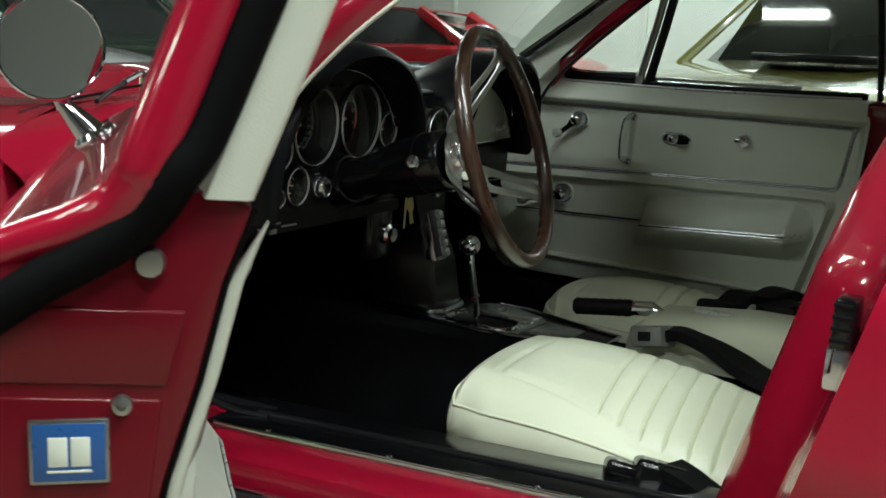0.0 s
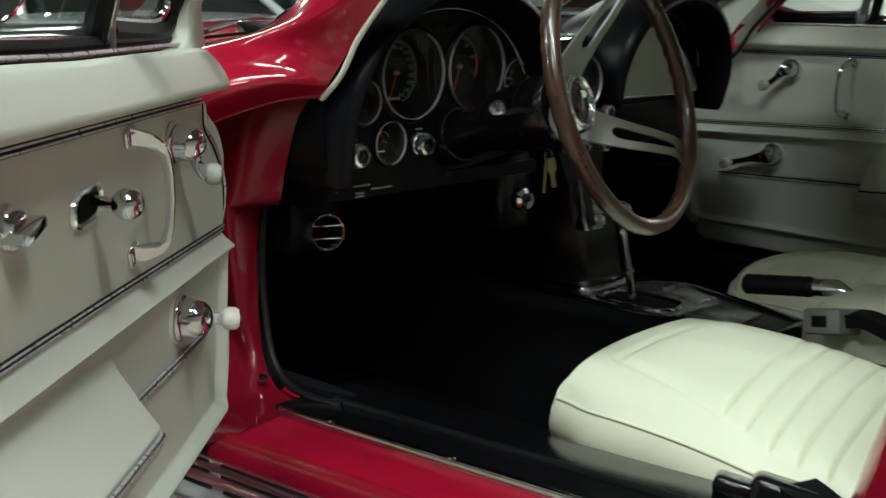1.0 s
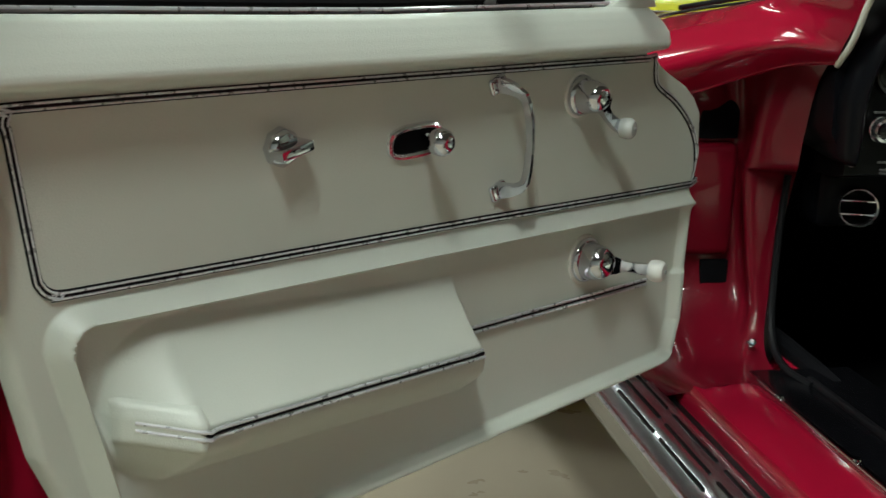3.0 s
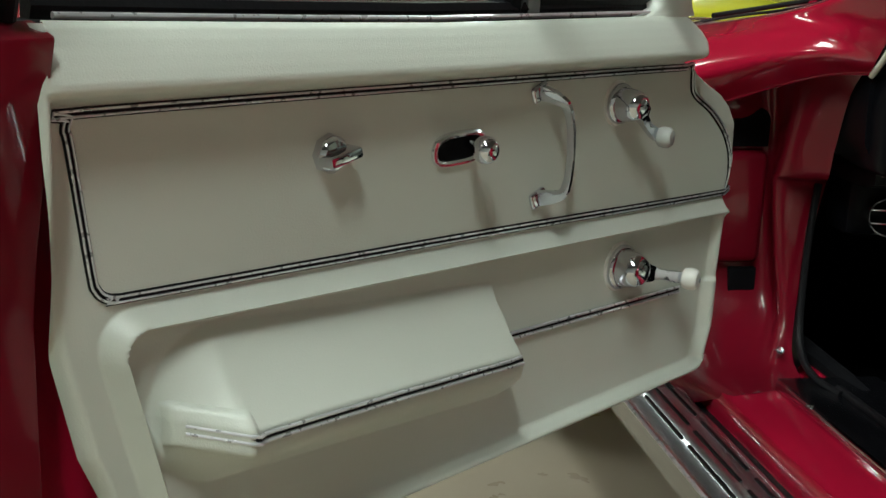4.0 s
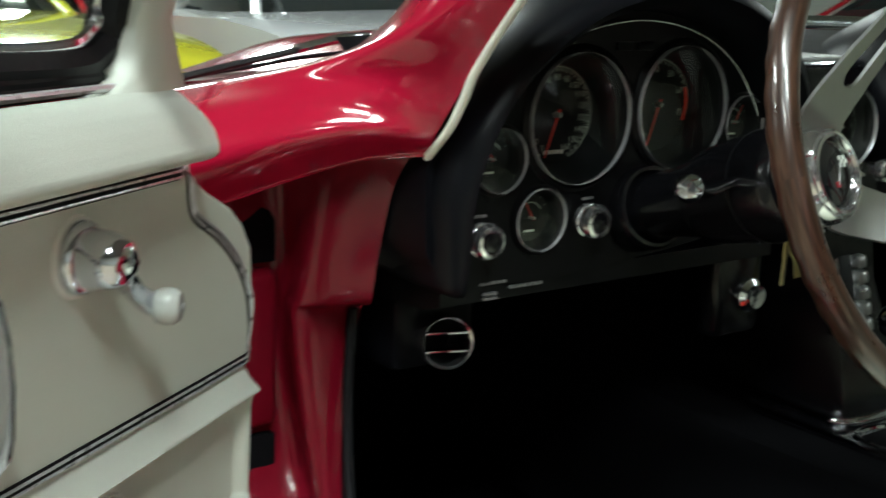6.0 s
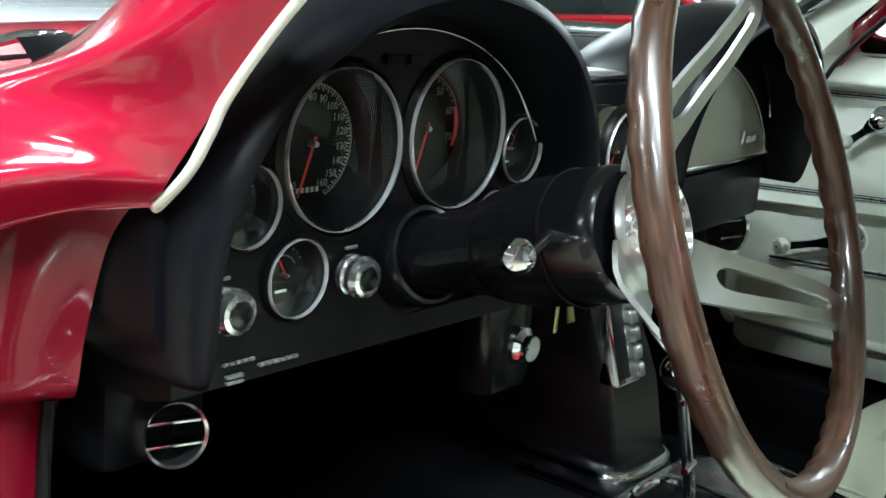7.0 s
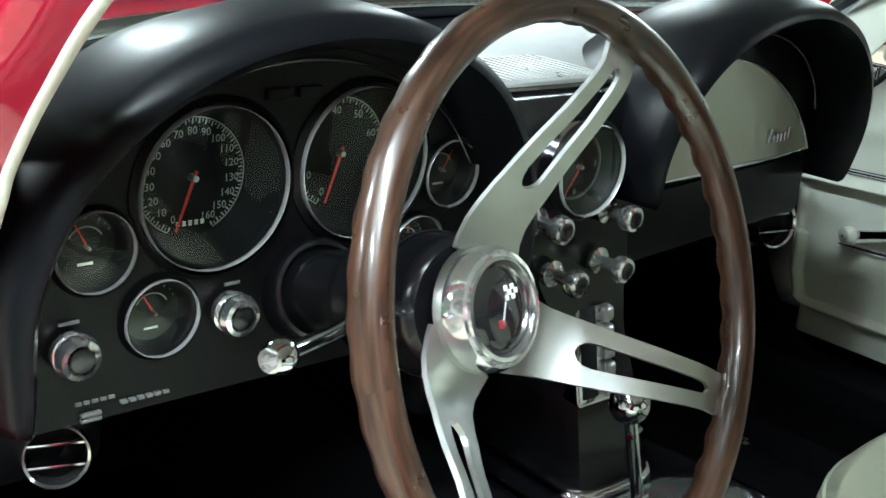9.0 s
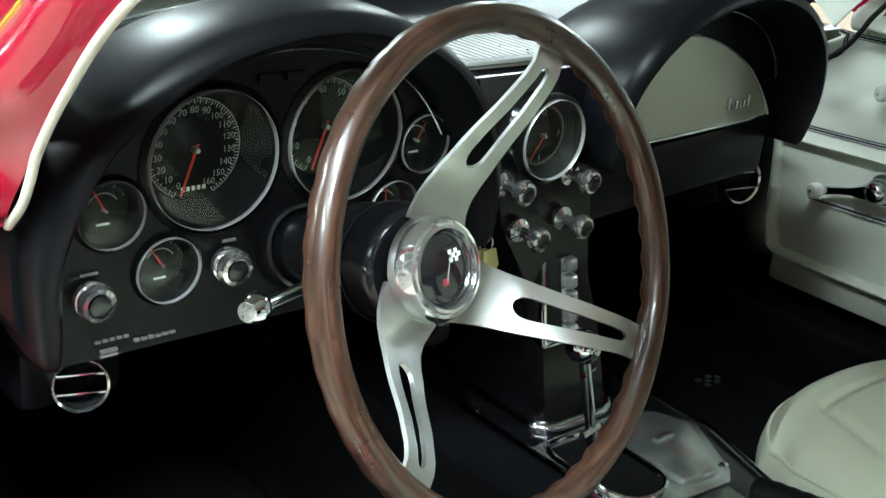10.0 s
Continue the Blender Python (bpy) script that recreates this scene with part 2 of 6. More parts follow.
def lathe(profile, n=32, m=None):
    """profile of (radius, height) turned round the z axis, then set by m."""
    bm = bmesh.new()
    rings = []
    for r, h in profile:
        if r < 1e-5:
            rings.append([bm.verts.new((0, 0, h))])
        else:
            rings.append([bm.verts.new((r * math.cos(2 * math.pi * i / n), r * math.sin(2 * math.pi * i / n), h)) for i in range(n)])
    for r0, r1 in zip(rings, rings[1:]):
        for i in range(n):
            j = (i + 1) % n
            if len(r0) == 1 and len(r1) == 1:
                continue
            if len(r0) == 1:
                bm.faces.new((r0[0], r1[i], r1[j]))
            elif len(r1) == 1:
                bm.faces.new((r0[i], r1[0], r0[j]))
            else:
                bm.faces.new((r0[i], r1[i], r1[j], r0[j]))
    return xform(bm, m) if m else bm


def axis_to(origin, direction, roll=0):
    """z axis of a turned shape laid along direction."""
    return Matrix.Translation(origin) @ Vector(direction).to_track_quat("Z", "Y").to_matrix().to_4x4() @ Matrix.Rotation(radians(roll), 4, "Z")


def sheet(f, nu, nv, thick=0.0):
    """A surface f(u, v) with u, v from 0 to 1."""
    bm = bmesh.new()
    g = [[bm.verts.new(f(i / nu, j / nv)) for j in range(nv + 1)] for i in range(nu + 1)]
    for i in range(nu):
        for j in range(nv):
            bm.faces.new((g[i][j], g[i + 1][j], g[i + 1][j + 1], g[i][j + 1]))
    bmesh.ops.recalc_face_normals(bm, faces=bm.faces)
    if thick:
        bmesh.ops.solidify(bm, geom=bm.faces[:], thickness=thick)
    return bm


def loft(rings, caps=True, closed=True):
    """Rings of the same count of points, joined one to the next."""
    bm = bmesh.new()
    vs = [[bm.verts.new(p) for p in r] for r in rings]
    m = len(rings[0])
    for a, b in zip(vs, vs[1:]):
        for j in range(m if closed else m - 1):
            bm.faces.new((a[j], a[(j + 1) % m], b[(j + 1) % m], b[j]))
    if caps:
        bm.faces.new(vs[0][::-1])
        bm.faces.new(vs[-1])
    return bm


def lerp_list(pts, x):
    """Straight-line value at x of a list of (x, value)."""
    if x <= pts[0][0]:
        return pts[0][1]
    for (x0, y0), (x1, y1) in zip(pts, pts[1:]):
        if x <= x1:
            return y0 + (y1 - y0) * (x - x0) / (x1 - x0)
    return pts[-1][1]


def step(x, a, b):
    t = min(1, max(0, (x - a) / (b - a)))
    return t * t * (3 - 2 * t)


def text_bm(body, size, depth=0.0004):
    cu = bpy.data.curves.new("tmp_text", "FONT")
    cu.body, cu.size, cu.extrude, cu.align_x, cu.align_y = body, size, depth, "CENTER", "CENTER"
    cu.resolution_u = 2
    ob = bpy.data.objects.new("tmp_text", cu)
    me = ob.to_mesh()
    bm = bmesh.new()
    bm.from_mesh(me)
    ob.to_mesh_clear()
    bpy.data.objects.remove(ob)
    bpy.data.curves.remove(cu)
    return bm

# ---- hall ----
FLOORM = mat("sealed_concrete", (0.36, 0.31, 0.23), 0.3, var=0.25, scale=1.2, bump=0.15, bscale=40)
WALLM = mat("painted_wall", (0.76, 0.80, 0.76), 0.6, var=0.05, scale=1.0, bump=0.1, bscale=30)
WALLG = mat("grey_wall", (0.22, 0.23, 0.23), 0.6, var=0.08, scale=1.0, bump=0.1, bscale=30)
CEILM = mat("ceiling_paint", (0.16, 0.165, 0.16), 0.8, var=0.1, scale=1.0)
HALL = Matrix.Identity(4)
H0, H1, V0, V1, HZ = -9.0, 11.0, -7.0, 13.0, 3.6


def slab(name, x0, x1, y0, y1, z0, z1, material, label):
    ob = part(name, box(x0, x1, y0, y1, z0, z1, 0), material, None, smooth=False)
    return tagged(ob, label, name.split("_")[0], kind="structure")


floor = slab("floor", H0, H1, V0, V1, -0.2, 0, FLOORM, "beige sealed concrete showroom floor")
slab("ceiling", H0, H1, V0, V1, HZ, HZ + 0.2, CEILM, "grey painted showroom ceiling")
wall_e = slab("wall_east", H1, H1 + 0.2, V0, V1, 0, HZ, WALLM, "pale painted wall of upright panels")
slab("wall_west", H0 - 0.2, H0, V0, V1, 0, HZ, WALLG, "grey painted showroom wall")
slab("wall_north", H0, H1, V1, V1 + 0.2, 0, HZ, WALLM, "pale painted showroom wall")
slab("wall_south", H0, H1, V0 - 0.2, V0, 0, HZ, WALLM, "pale painted showroom wall")
for k in range(9):
    part("batten", box(H1 - 0.03, H1, V0 + 1 + 2.3 * k, V0 + 1.05 + 2.3 * k, 0, HZ, 0.004), WALLM, wall_e)
TUBEG = glow("lit_diffuser", (0.9, 1.0, 0.86), 14)
LAMPB = mat("lamp_enamel", (0.7, 0.7, 0.68), 0.4, var=0.05)


def ceiling_light():
    t = thing("ceiling_light", "white enamel ceiling light with a lit long diffuser", "ceiling light", HALL, "lights under the ceiling")
    part("housing", box(-0.62, 0.62, -0.14, 0.14, 0.0, 0.25, 0.01), LAMPB, t)
    part("diffuser", box(-0.6, 0.6, -0.12, 0.12, -0.03, 0.0, 0.01), TUBEG, t, "glowing diffuser")
    return t


first_light = ceiling_light()
for k, (lx, ly, power) in enumerate(TUBES):
    m = pose(lx, ly, TUBE_Z, 0, 0, 90)
    if k:
        copy_thing(first_light, m)
    else:
        first_light.matrix_world = m

# ---- parked cars round about ----
DARKGLASS = mat("dark_car_glass", (0.02, 0.025, 0.025), 0.06, var=0.1, coat=0.6)
TYRE = mat("tyre", (0.015, 0.015, 0.015), 0.8, var=0.2, scale=30, bump=0.3)


def paint(name, color):
    return mat(name, color, 0.25, var=0.05, scale=2, coat=1.0, rvar=0.04)


def parked_car(label, paint_mat, m, top="coupe", L=4.6, W=1.84, roof=1.28, scoop=False):
    """A long-bonnet coupe, nose towards +x of its own axes."""
    t = thing("parked_car", label, "car", m, "parked cars")
    h = L / 2
    side = [(-h, 0.42), (-h + 0.02, 0.72), (-h + 0.25, 0.86), (-h + 1.1, 0.93), (0.1, 0.91), (0.75, 0.90), (h - 0.55, 0.83), (h - 0.1, 0.74), (h, 0.60), (h - 0.03, 0.38), (h - 0.3, 0.24), (-h + 0.4, 0.24)]
    line = [(p[0], p[1]) for p in curve_pts([(x, z, 0) for x, z in side], 5, True)]
    rings = []
    for y, s, dz in ((-W / 2, 0.93, 0.0), (-W / 2 - 0.0, 0.965, 0.0), (-W * 0.46, 1.0, 0.015), (-W * 0.3, 1.0, 0.03), (0, 1.0, 0.045), (W * 0.3, 1.0, 0.03), (W * 0.46, 1.0, 0.015), (W / 2, 0.965, 0), (W / 2, 0.93, 0)):
        rings.append([(x * s, y, 0.55 + (z - 0.55) * (s if s > 0.94 else 0.86) + (dz if z > 0.7 else 0)) for x, z in line])
    part("body", loft(rings), paint_mat, t)
    gh = [(-h + 0.75, 0.9), (-h + 1.45, roof - 0.03), (-0.35, roof), (0.25, roof - 0.03), (0.85, 0.9)]
    if top == "fast":
        gh[0], gh[1] = (-h + 0.35, 0.88), (-h + 1.5, roof - 0.05)
    rr = []
    for y, s in ((-W * 0.43, 0.0), (-W * 0.37, 0.6), (-W * 0.33, 1.0), (W * 0.33, 1.0), (W * 0.37, 0.6), (W * 0.43, 0.0)):
        rr.append([(x * (0.985 if s < 1 else 1), y, 0.88 + (z - 0.88) * s) for x, z in gh] + [(0.8, y, 0.86), (-h + 0.8, y, 0.86)])
    part("cabin_glass", loft(rr), DARKGLASS, t, "dark reflecting glass")
    part("roof", sheet(lambda u, v: (-h + 1.5 + (h - 1.75 + 0.2) * u, -W * 0.335 + W * 0.67 * v, roof - 0.012 + 0.022 * math.sin(math.pi * u) ** 0.5 + 0.012 * math.sin(math.pi * v)), 12, 8, 0.02), paint_mat, t)
    for s in (-1, 1):
        part("pillar", tube([(0.86, s * W * 0.42, 0.9), (0.26, s * W * 0.335, roof - 0.01)], 0.025, 8), paint_mat, t)
        part("pillar", tube([(-h + 1.5, s * W * 0.335, roof - 0.02), (-h + 0.9, s * W * 0.42, 0.9)], 0.055, 8), paint_mat, t)
        part("side_trim", box(-h + 0.3, h - 0.3, s * (W / 2 - 0.005), s * (W / 2 + 0.008), 0.52, 0.54, 0.003), CHROME, t)
        part("headlight", lathe([(0, 0.03), (0.05, 0.025), (0.075, 0.008), (0.085, 0)], 20, axis_to((h - 0.035, s * W * 0.34, 0.62), (1, 0, 0))), CHROME, t, "chrome-ringed headlight")
        part("tail_light", lathe([(0, 0.03), (0.05, 0.025), (0.07, 0.01), (0.078, 0)], 20, axis_to((-h + 0.04, s * W * 0.36, 0.68), (-1, 0, 0))), NEEDLE, t, "round red tail light")
        for x in (-h + 0.95, h - 0.85):
            w = part("wheel", lathe([(0.20, 0), (0.31, 0.0), (0.33, 0.03), (0.33, 0.17), (0.31, 0.2), (0.2, 0.2)], 28, axis_to((x, s * (W / 2 - 0.19) - (0 if s > 0 else 0), 0.33), (0, s, 0))), TYRE, t)
            part("rim", lathe([(0, 0.19), (0.05, 0.2), (0.07, 0.16), (0.17, 0.17), (0.205, 0.2), (0.205, 0.05)], 24, axis_to((x, s * (W / 2 - 0.19), 0.33), (0, s, 0))), CHROME, w)
    part("bumper", tube(curve_pts([(h - 0.2, -W / 2, 0.5), (h + 0.02, -W * 0.36, 0.5), (h + 0.06, 0, 0.5), (h + 0.02, W * 0.36, 0.5), (h - 0.2, W / 2, 0.5)], 6), 0.035, 10), CHROME, t)
    part("rear_bumper", tube(curve_pts([(-h + 0.2, -W / 2, 0.5), (-h - 0.02, -W * 0.36, 0.5), (-h - 0.05, 0, 0.5), (-h - 0.02, W * 0.36, 0.5), (-h + 0.2, W / 2, 0.5)], 6), 0.035, 10), CHROME, t)
    part("grille", box(h - 0.05, h + 0.01, -W * 0.25, W * 0.25, 0.55, 0.68, 0.01), RUBBER, t, "black grille")
    if scoop:
        part("bonnet_scoop", prism([(0.95, -0.33), (1.5, -0.22), (1.62, 0), (1.5, 0.22), (0.95, 0.33), (1.1, 0)], 0.93, 0.965, "z", 0.012), RUBBER, t, "matt black bonnet scoop")
        part("stripe", box(0.9, h - 0.25, -0.012, 0.012, 0.93, 0.955, 0.002), RUBBER, t)
    return t


YELLOW = paint("lime_yellow_paint", (0.62, 0.60, 0.03))
CREAM = paint("pale_yellow_paint", (0.60, 0.58, 0.19))
DKGREEN = paint("dark_green_paint", (0.01, 0.035, 0.022))
CARRED = paint("crimson_paint", (0.4, 0.01, 0.02))
CARGREEN = paint("bright_green_paint", (0.03, 0.3, 0.06))
CARGREY = paint("grey_paint", (0.30, 0.32, 0.34))
CARSILV = paint("silver_paint", (0.72, 0.75, 0.77))
parked_car("lime yellow parked coupe with bright trim", YELLOW, pose(0.03, 5.5, 0, 0, 0, -90))
parked_car("crimson parked coupe with bright trim", CARRED, pose(2.5, 8.4, 0, 0, 0, -78))
parked_car("crimson parked coupe with chrome bumpers", CARRED, pose(8.9, 5.4, 0, 0, 0, 95), "fast")
parked_car("crimson parked coupe nose out", CARRED, pose(-2.5, 5.7, 0, 0, 0, -90), "fast")
parked_car("silver parked coupe by the dark green one", CARSILV, pose(2.7, 5.4, 0, 0, 0, -102), "fast")
parked_car("bright green parked coupe", CARGREEN, pose(-5.2, 5.4, 0, 0, 0, -80))
parked_car("pale yellow parked coupe with a black bonnet scoop", CREAM, pose(4.6, -0.16, 0, 0, 0, 175), scoop=True)
parked_car("grey parked coupe beside the panelled wall", CARGREY, pose(9.1, 0.6, 0, 0, 0, 92))
parked_car("dark green parked coupe with chrome window frames", DKGREEN, pose(5.0, 5.8, 0, 0, 0, -110))

# ---- the red car: shell ----
MIRX = Matrix.Diagonal((-1, 1, 1, 1))


def rows_sheet(rows, nu=6, nv=6, thick=0.0):
    """A smooth sheet through rows of points."""
    fine = [curve_pts(r, nv) for r in rows]
    cols = [curve_pts([r[j] for r in fine], nu) for j in range(len(fine[0]))]
    bm = bmesh.new()
    vs = [[bm.verts.new(p) for p in c] for c in cols]
    for a, b in zip(vs, vs[1:]):
        for i in range(len(a) - 1):
            bm.faces.new((a[i], b[i], b[i + 1], a[i + 1]))
    bmesh.ops.recalc_face_normals(bm, faces=bm.faces)
    if thick:
        bmesh.ops.solidify(bm, geom=bm.faces[:], thickness=thick)
    return bm


def mirrored(bm):
    return xform(bm, MIRX)


car = thing("sports_car", "glossy red sports coupe with open driver's door", "car")


def sill_z(y):
    return 0.402 - 0.045 * y


# hinge pillar with its shoulder
JAMB = [
    [(-0.603, 0.000, 0.792), (-0.645, 0.090, 0.812), (-0.655, 0.150, 0.795), (-0.73, 0.170, 0.765), (-0.83, 0.27, 0.72)],
    [(-0.604, 0.030, 0.755), (-0.646, 0.078, 0.752), (-0.652, 0.150, 0.735), (-0.73, 0.155, 0.72), (-0.83, 0.25, 0.69)],
    [(-0.604, 0.052, 0.690), (-0.650, 0.084, 0.690), (-0.642, 0.155, 0.690), (-0.72, 0.170, 0.69), (-0.84, 0.27, 0.69)],
    [(-0.604, 0.062, 0.645), (-0.652, 0.098, 0.645), (-0.641, 0.160, 0.645), (-0.72, 0.176, 0.645), (-0.84, 0.27, 0.645)],
    [(-0.586, 0.106, 0.625), (-0.652, 0.108, 0.625), (-0.640, 0.165, 0.625), (-0.72, 0.180, 0.62), (-0.84, 0.27, 0.62)],
    [(-0.603, 0.103, 0.53), (-0.643, 0.106, 0.53), (-0.632, 0.165, 0.53), (-0.72, 0.180, 0.53), (-0.84, 0.27, 0.53)],
    [(-0.622, 0.075, 0.45), (-0.640, 0.080, 0.45), (-0.634, 0.140, 0.45), (-0.72, 0.155, 0.45), (-0.84, 0.25, 0.44)],
    [(-0.638, 0.030, 0.413), (-0.665, 0.034, 0.410), (-0.68, 0.056, 0.406), (-0.735, 0.066, 0.396), (-0.80, 0.17, 0.38)],
    [(-0.645, -0.035, 0.4015), (-0.675, -0.035, 0.4005), (-0.70, -0.030, 0.3960), (-0.733, -0.020, 0.3875), (-0.758, 0.06, 0.345)],
]
part("hinge_pillar", rows_sheet(JAMB, 8, 8), RED_SHADE, car, "red painted door jamb")
SHOULDER = [
    [(-0.598, 0.091, 0.817), (-0.640, 0.105, 0.812), (-0.662, 0.151, 0.797), (-0.73, 0.171, 0.767), (-0.81, 0.25, 0.720)],
    [(-0.602, -0.005, 0.788), (-0.644, 0.030, 0.782), (-0.688, 0.070, 0.763), (-0.733, 0.116, 0.738), (-0.81, 0.21, 0.702)],
    [(-0.602, -0.013, 0.790), (-0.645, 0.022, 0.783), (-0.690, 0.062, 0.763), (-0.735, 0.108, 0.738), (-0.81, 0.20, 0.700)],
    [(-0.606, -0.024, 0.799), (-0.656, -0.004, 0.807), (-0.705, 0.032, 0.798), (-0.755, 0.082, 0.776), (-0.845, 0.18, 0.735)],
    [(-0.606, -0.036, 0.815), (-0.650, 0.002, 0.829), (-0.694, 0.052, 0.825), (-0.748, 0.115, 0.808), (-0.838, 0.235, 0.775)],
    [(-0.604, -0.056, 0.842), (-0.634, -0.014, 0.853), (-0.662, 0.035, 0.850), (-0.694, 0.105, 0.838), (-0.740, 0.225, 0.817)],
]
PILLAR = [
    [(-0.604, -0.046, 0.822), (-0.64, -0.024, 0.829), (-0.664, 0.006, 0.835), (-0.69, 0.054, 0.839), (-0.72, 0.124, 0.842)],
    [(-0.604, -0.064, 0.849), (-0.632, -0.046, 0.859), (-0.648, -0.016, 0.863), (-0.655, 0.034, 0.869), (-0.66, 0.094, 0.869)],
    [(-0.604, -0.091, 0.885), (-0.624, -0.076, 0.895), (-0.634, -0.046, 0.897), (-0.63, -0.006, 0.902), (-0.61, 0.039, 0.899)],
    [(-0.603, -0.131, 0.927), (-0.618, -0.118, 0.937), (-0.625, -0.091, 0.939), (-0.618, -0.056, 0.943), (-0.6, -0.016, 0.941)],
    [(-0.6, -0.196, 0.987), (-0.612, -0.184, 0.997), (-0.617, -0.161, 0.999), (-0.61, -0.131, 1.003), (-0.592, -0.096, 1.001)],
    [(-0.575, -0.301, 1.073), (-0.586, -0.291, 1.085), (-0.59, -0.271, 1.087), (-0.583, -0.246, 1.091), (-0.565, -0.216, 1.089)],
    [(-0.535, -0.421, 1.155), (-0.546, -0.411, 1.167), (-0.55, -0.396, 1.17), (-0.543, -0.376, 1.173), (-0.53, -0.356, 1.171)],
]
BASE = SHOULDER + [
    [(-0.604, -0.091, 0.885), (-0.626, -0.070, 0.895), (-0.637, -0.038, 0.893), (-0.636, 0.015, 0.880), (-0.625, 0.085, 0.862)],
] + PILLAR[3:]
COWL = [
    [(-0.836, 0.232, 0.774), (-0.740, 0.222, 0.816), (-0.690, 0.16, 0.828), (-0.625, 0.085, 0.861), (-0.560, 0.07, 0.868)],
    [(-0.838, 0.26, 0.774), (-0.760, 0.255, 0.806), (-0.690, 0.235, 0.826), (-0.615, 0.22, 0.839), (-0.48, 0.235, 0.850)],
    [(-0.838, 0.31, 0.764), (-0.760, 0.31, 0.796), (-0.690, 0.30, 0.814), (-0.610, 0.28, 0.829), (-0.44, 0.30, 0.836)],
]
part("pillar_skin", rows_sheet(BASE, 8, 8), RED, car, "glossy red windscreen pillar and cowl", 60)
for flip in (0, 1):
    top = rows_sheet([[(x, y + 0.06 * flip, z - 0.002) for x, y, z in r] for r in COWL], 6, 6)
    part("cowl_side", mirrored(top) if flip else top, RED, car)
part("bonnet_gap", tube(curve_pts([(-0.48, 0.262, 0.850), (-0.56, 0.256, 0.845), (-0.615, 0.250, 0.838), (-0.69, 0.262, 0.826), (-0.75, 0.285, 0.808)], 5), 0.0022, 8), RUBBER, car, "dark gap beside the bonnet")
part("pillar_skin", mirrored(rows_sheet([[(x - 0.055, y + 0.12, z) for x, y, z in r] for r in PILLAR], 4, 4, 0.004)), RED, car)
# solid black blocks stand in for the shade inside the red hinge pockets
for z0, z1, x0, x1, y in ((0.668, 0.752, -0.700, -0.648, 0.155), (0.458, 0.500, -0.684, -0.646, 0.157)):
    part("hinge_pocket_shade", box(x0, x1, y, y + 0.05, z0, z1, 0.001, 1), CARPET, car, "black block for the shade in a hinge pocket")
part("door_hinge", box(-0.735, -0.645, 0.150, 0.185, 0.508, 0.662, 0.012, 4), RED_SHADE, car, "red painted hinge strap")
part("jamb_bolt", lathe([(0.006, 0), (0.006, 0.004), (0.004, 0.006), (0, 0.006)], 6, axis_to((-0.655, 0.035, 0.424), (-0.2, -0.6, 0.8))), CHROME, car)

# windscreen pillars, frame and glass
WB = [(-0.585, 0.065, 0.868), (-0.46, 0.19, 0.875), (-0.25, 0.27, 0.878), (0, 0.295, 0.88), (0.25, 0.29, 0.878), (0.46, 0.25, 0.875), (0.578, 0.165, 0.868)]
WT = [(-0.545, -0.36, 1.15), (-0.42, -0.27, 1.175), (-0.22, -0.225, 1.19), (0, -0.21, 1.195), (0.22, -0.19, 1.19), (0.42, -0.19, 1.175), (0.530, -0.22, 1.15)]
wb, wt = curve_pts(WB, 6), curve_pts(WT, 6)
part("windscreen", loft([wb, [(a + b) / 2 + Vector((0, 0.012, 0.008)) for a, b in zip(wb, wt)], wt], caps=False, closed=False), PANE, car, "clear curved windscreen").visible_shadow = False
part("windscreen_moulding", tube(wb, 0.013, 10, scales=[1 + 0.7 * abs(2 * k / (len(wb) - 1) - 1) ** 6 for k in range(len(wb))]), CHROME, car, "chrome windscreen moulding")
part("windscreen_moulding", tube([wb[0], wt[0]], 0.012, 8), CHROME, car)
part("windscreen_moulding", tube([wb[-1], wt[-1]], 0.012, 8), CHROME, car)
part("header_rail", tube(wt, 0.026, 10), RED, car)
for s in (1, -1):
    off = 0.0 if s > 0 else 0.11
    lace = [(-0.603 * s, -0.002, 0.778), (-0.604 * s, -0.012, 0.785), (-0.604 * s, -0.034, 0.806), (-0.604 * s, -0.050, 0.830), (-0.604 * s, -0.066, 0.856), (-0.603 * s, -0.112, 0.908), (-0.600 * s, -0.185, 0.975), (-0.575 * s, -0.29, 1.062), (-0.535 * s, -0.41, 1.145)]
    part("windlace", sweep(curve_pts([(x + 0.0025 * s, y + off - 0.008, z + 0.007) for x, y, z in lace], 8), ring_section(0.0038, 10), up=(0, 1, 0.3)), WTRIM if s > 0 else RUBBER, car, "white windlace strip" if s > 0 else "black windlace strip")

# bonnet, wings, nose and tail
def wing(u, v):
    y = 0.24 + 1.75 * u
    hump = 0.015 * math.exp(-((y - 1.05) / 0.42) ** 2)
    fall = 0.12 * step(y, 1.2, 2.0)
    prof = [(0, (-0.86, 0.42)), (0.2, (-0.885, 0.62)), (0.36, (-0.865, 0.74)), (0.5, (-0.80, 0.795)), (0.62, (-0.72, 0.822)), (0.78, (-0.60, 0.835)), (1, (-0.44, 0.842))]
    x, z = lerp_list([(a, b[0]) for a, b in prof], v), lerp_list([(a, b[1]) for a, b in prof], v)
    return (x * (1 - 0.1 * step(y, 1.3, 2.0)), y, z + hump * step(v, 0.25, 0.55) * (1 - step(v, 0.75, 1)) - fall * step(v, 0.1, 0.5) - 0.098 * (y - 0.24) - 0.006 * step(y, 0.24, 0.5) * step(v, 0.4, 0.7))


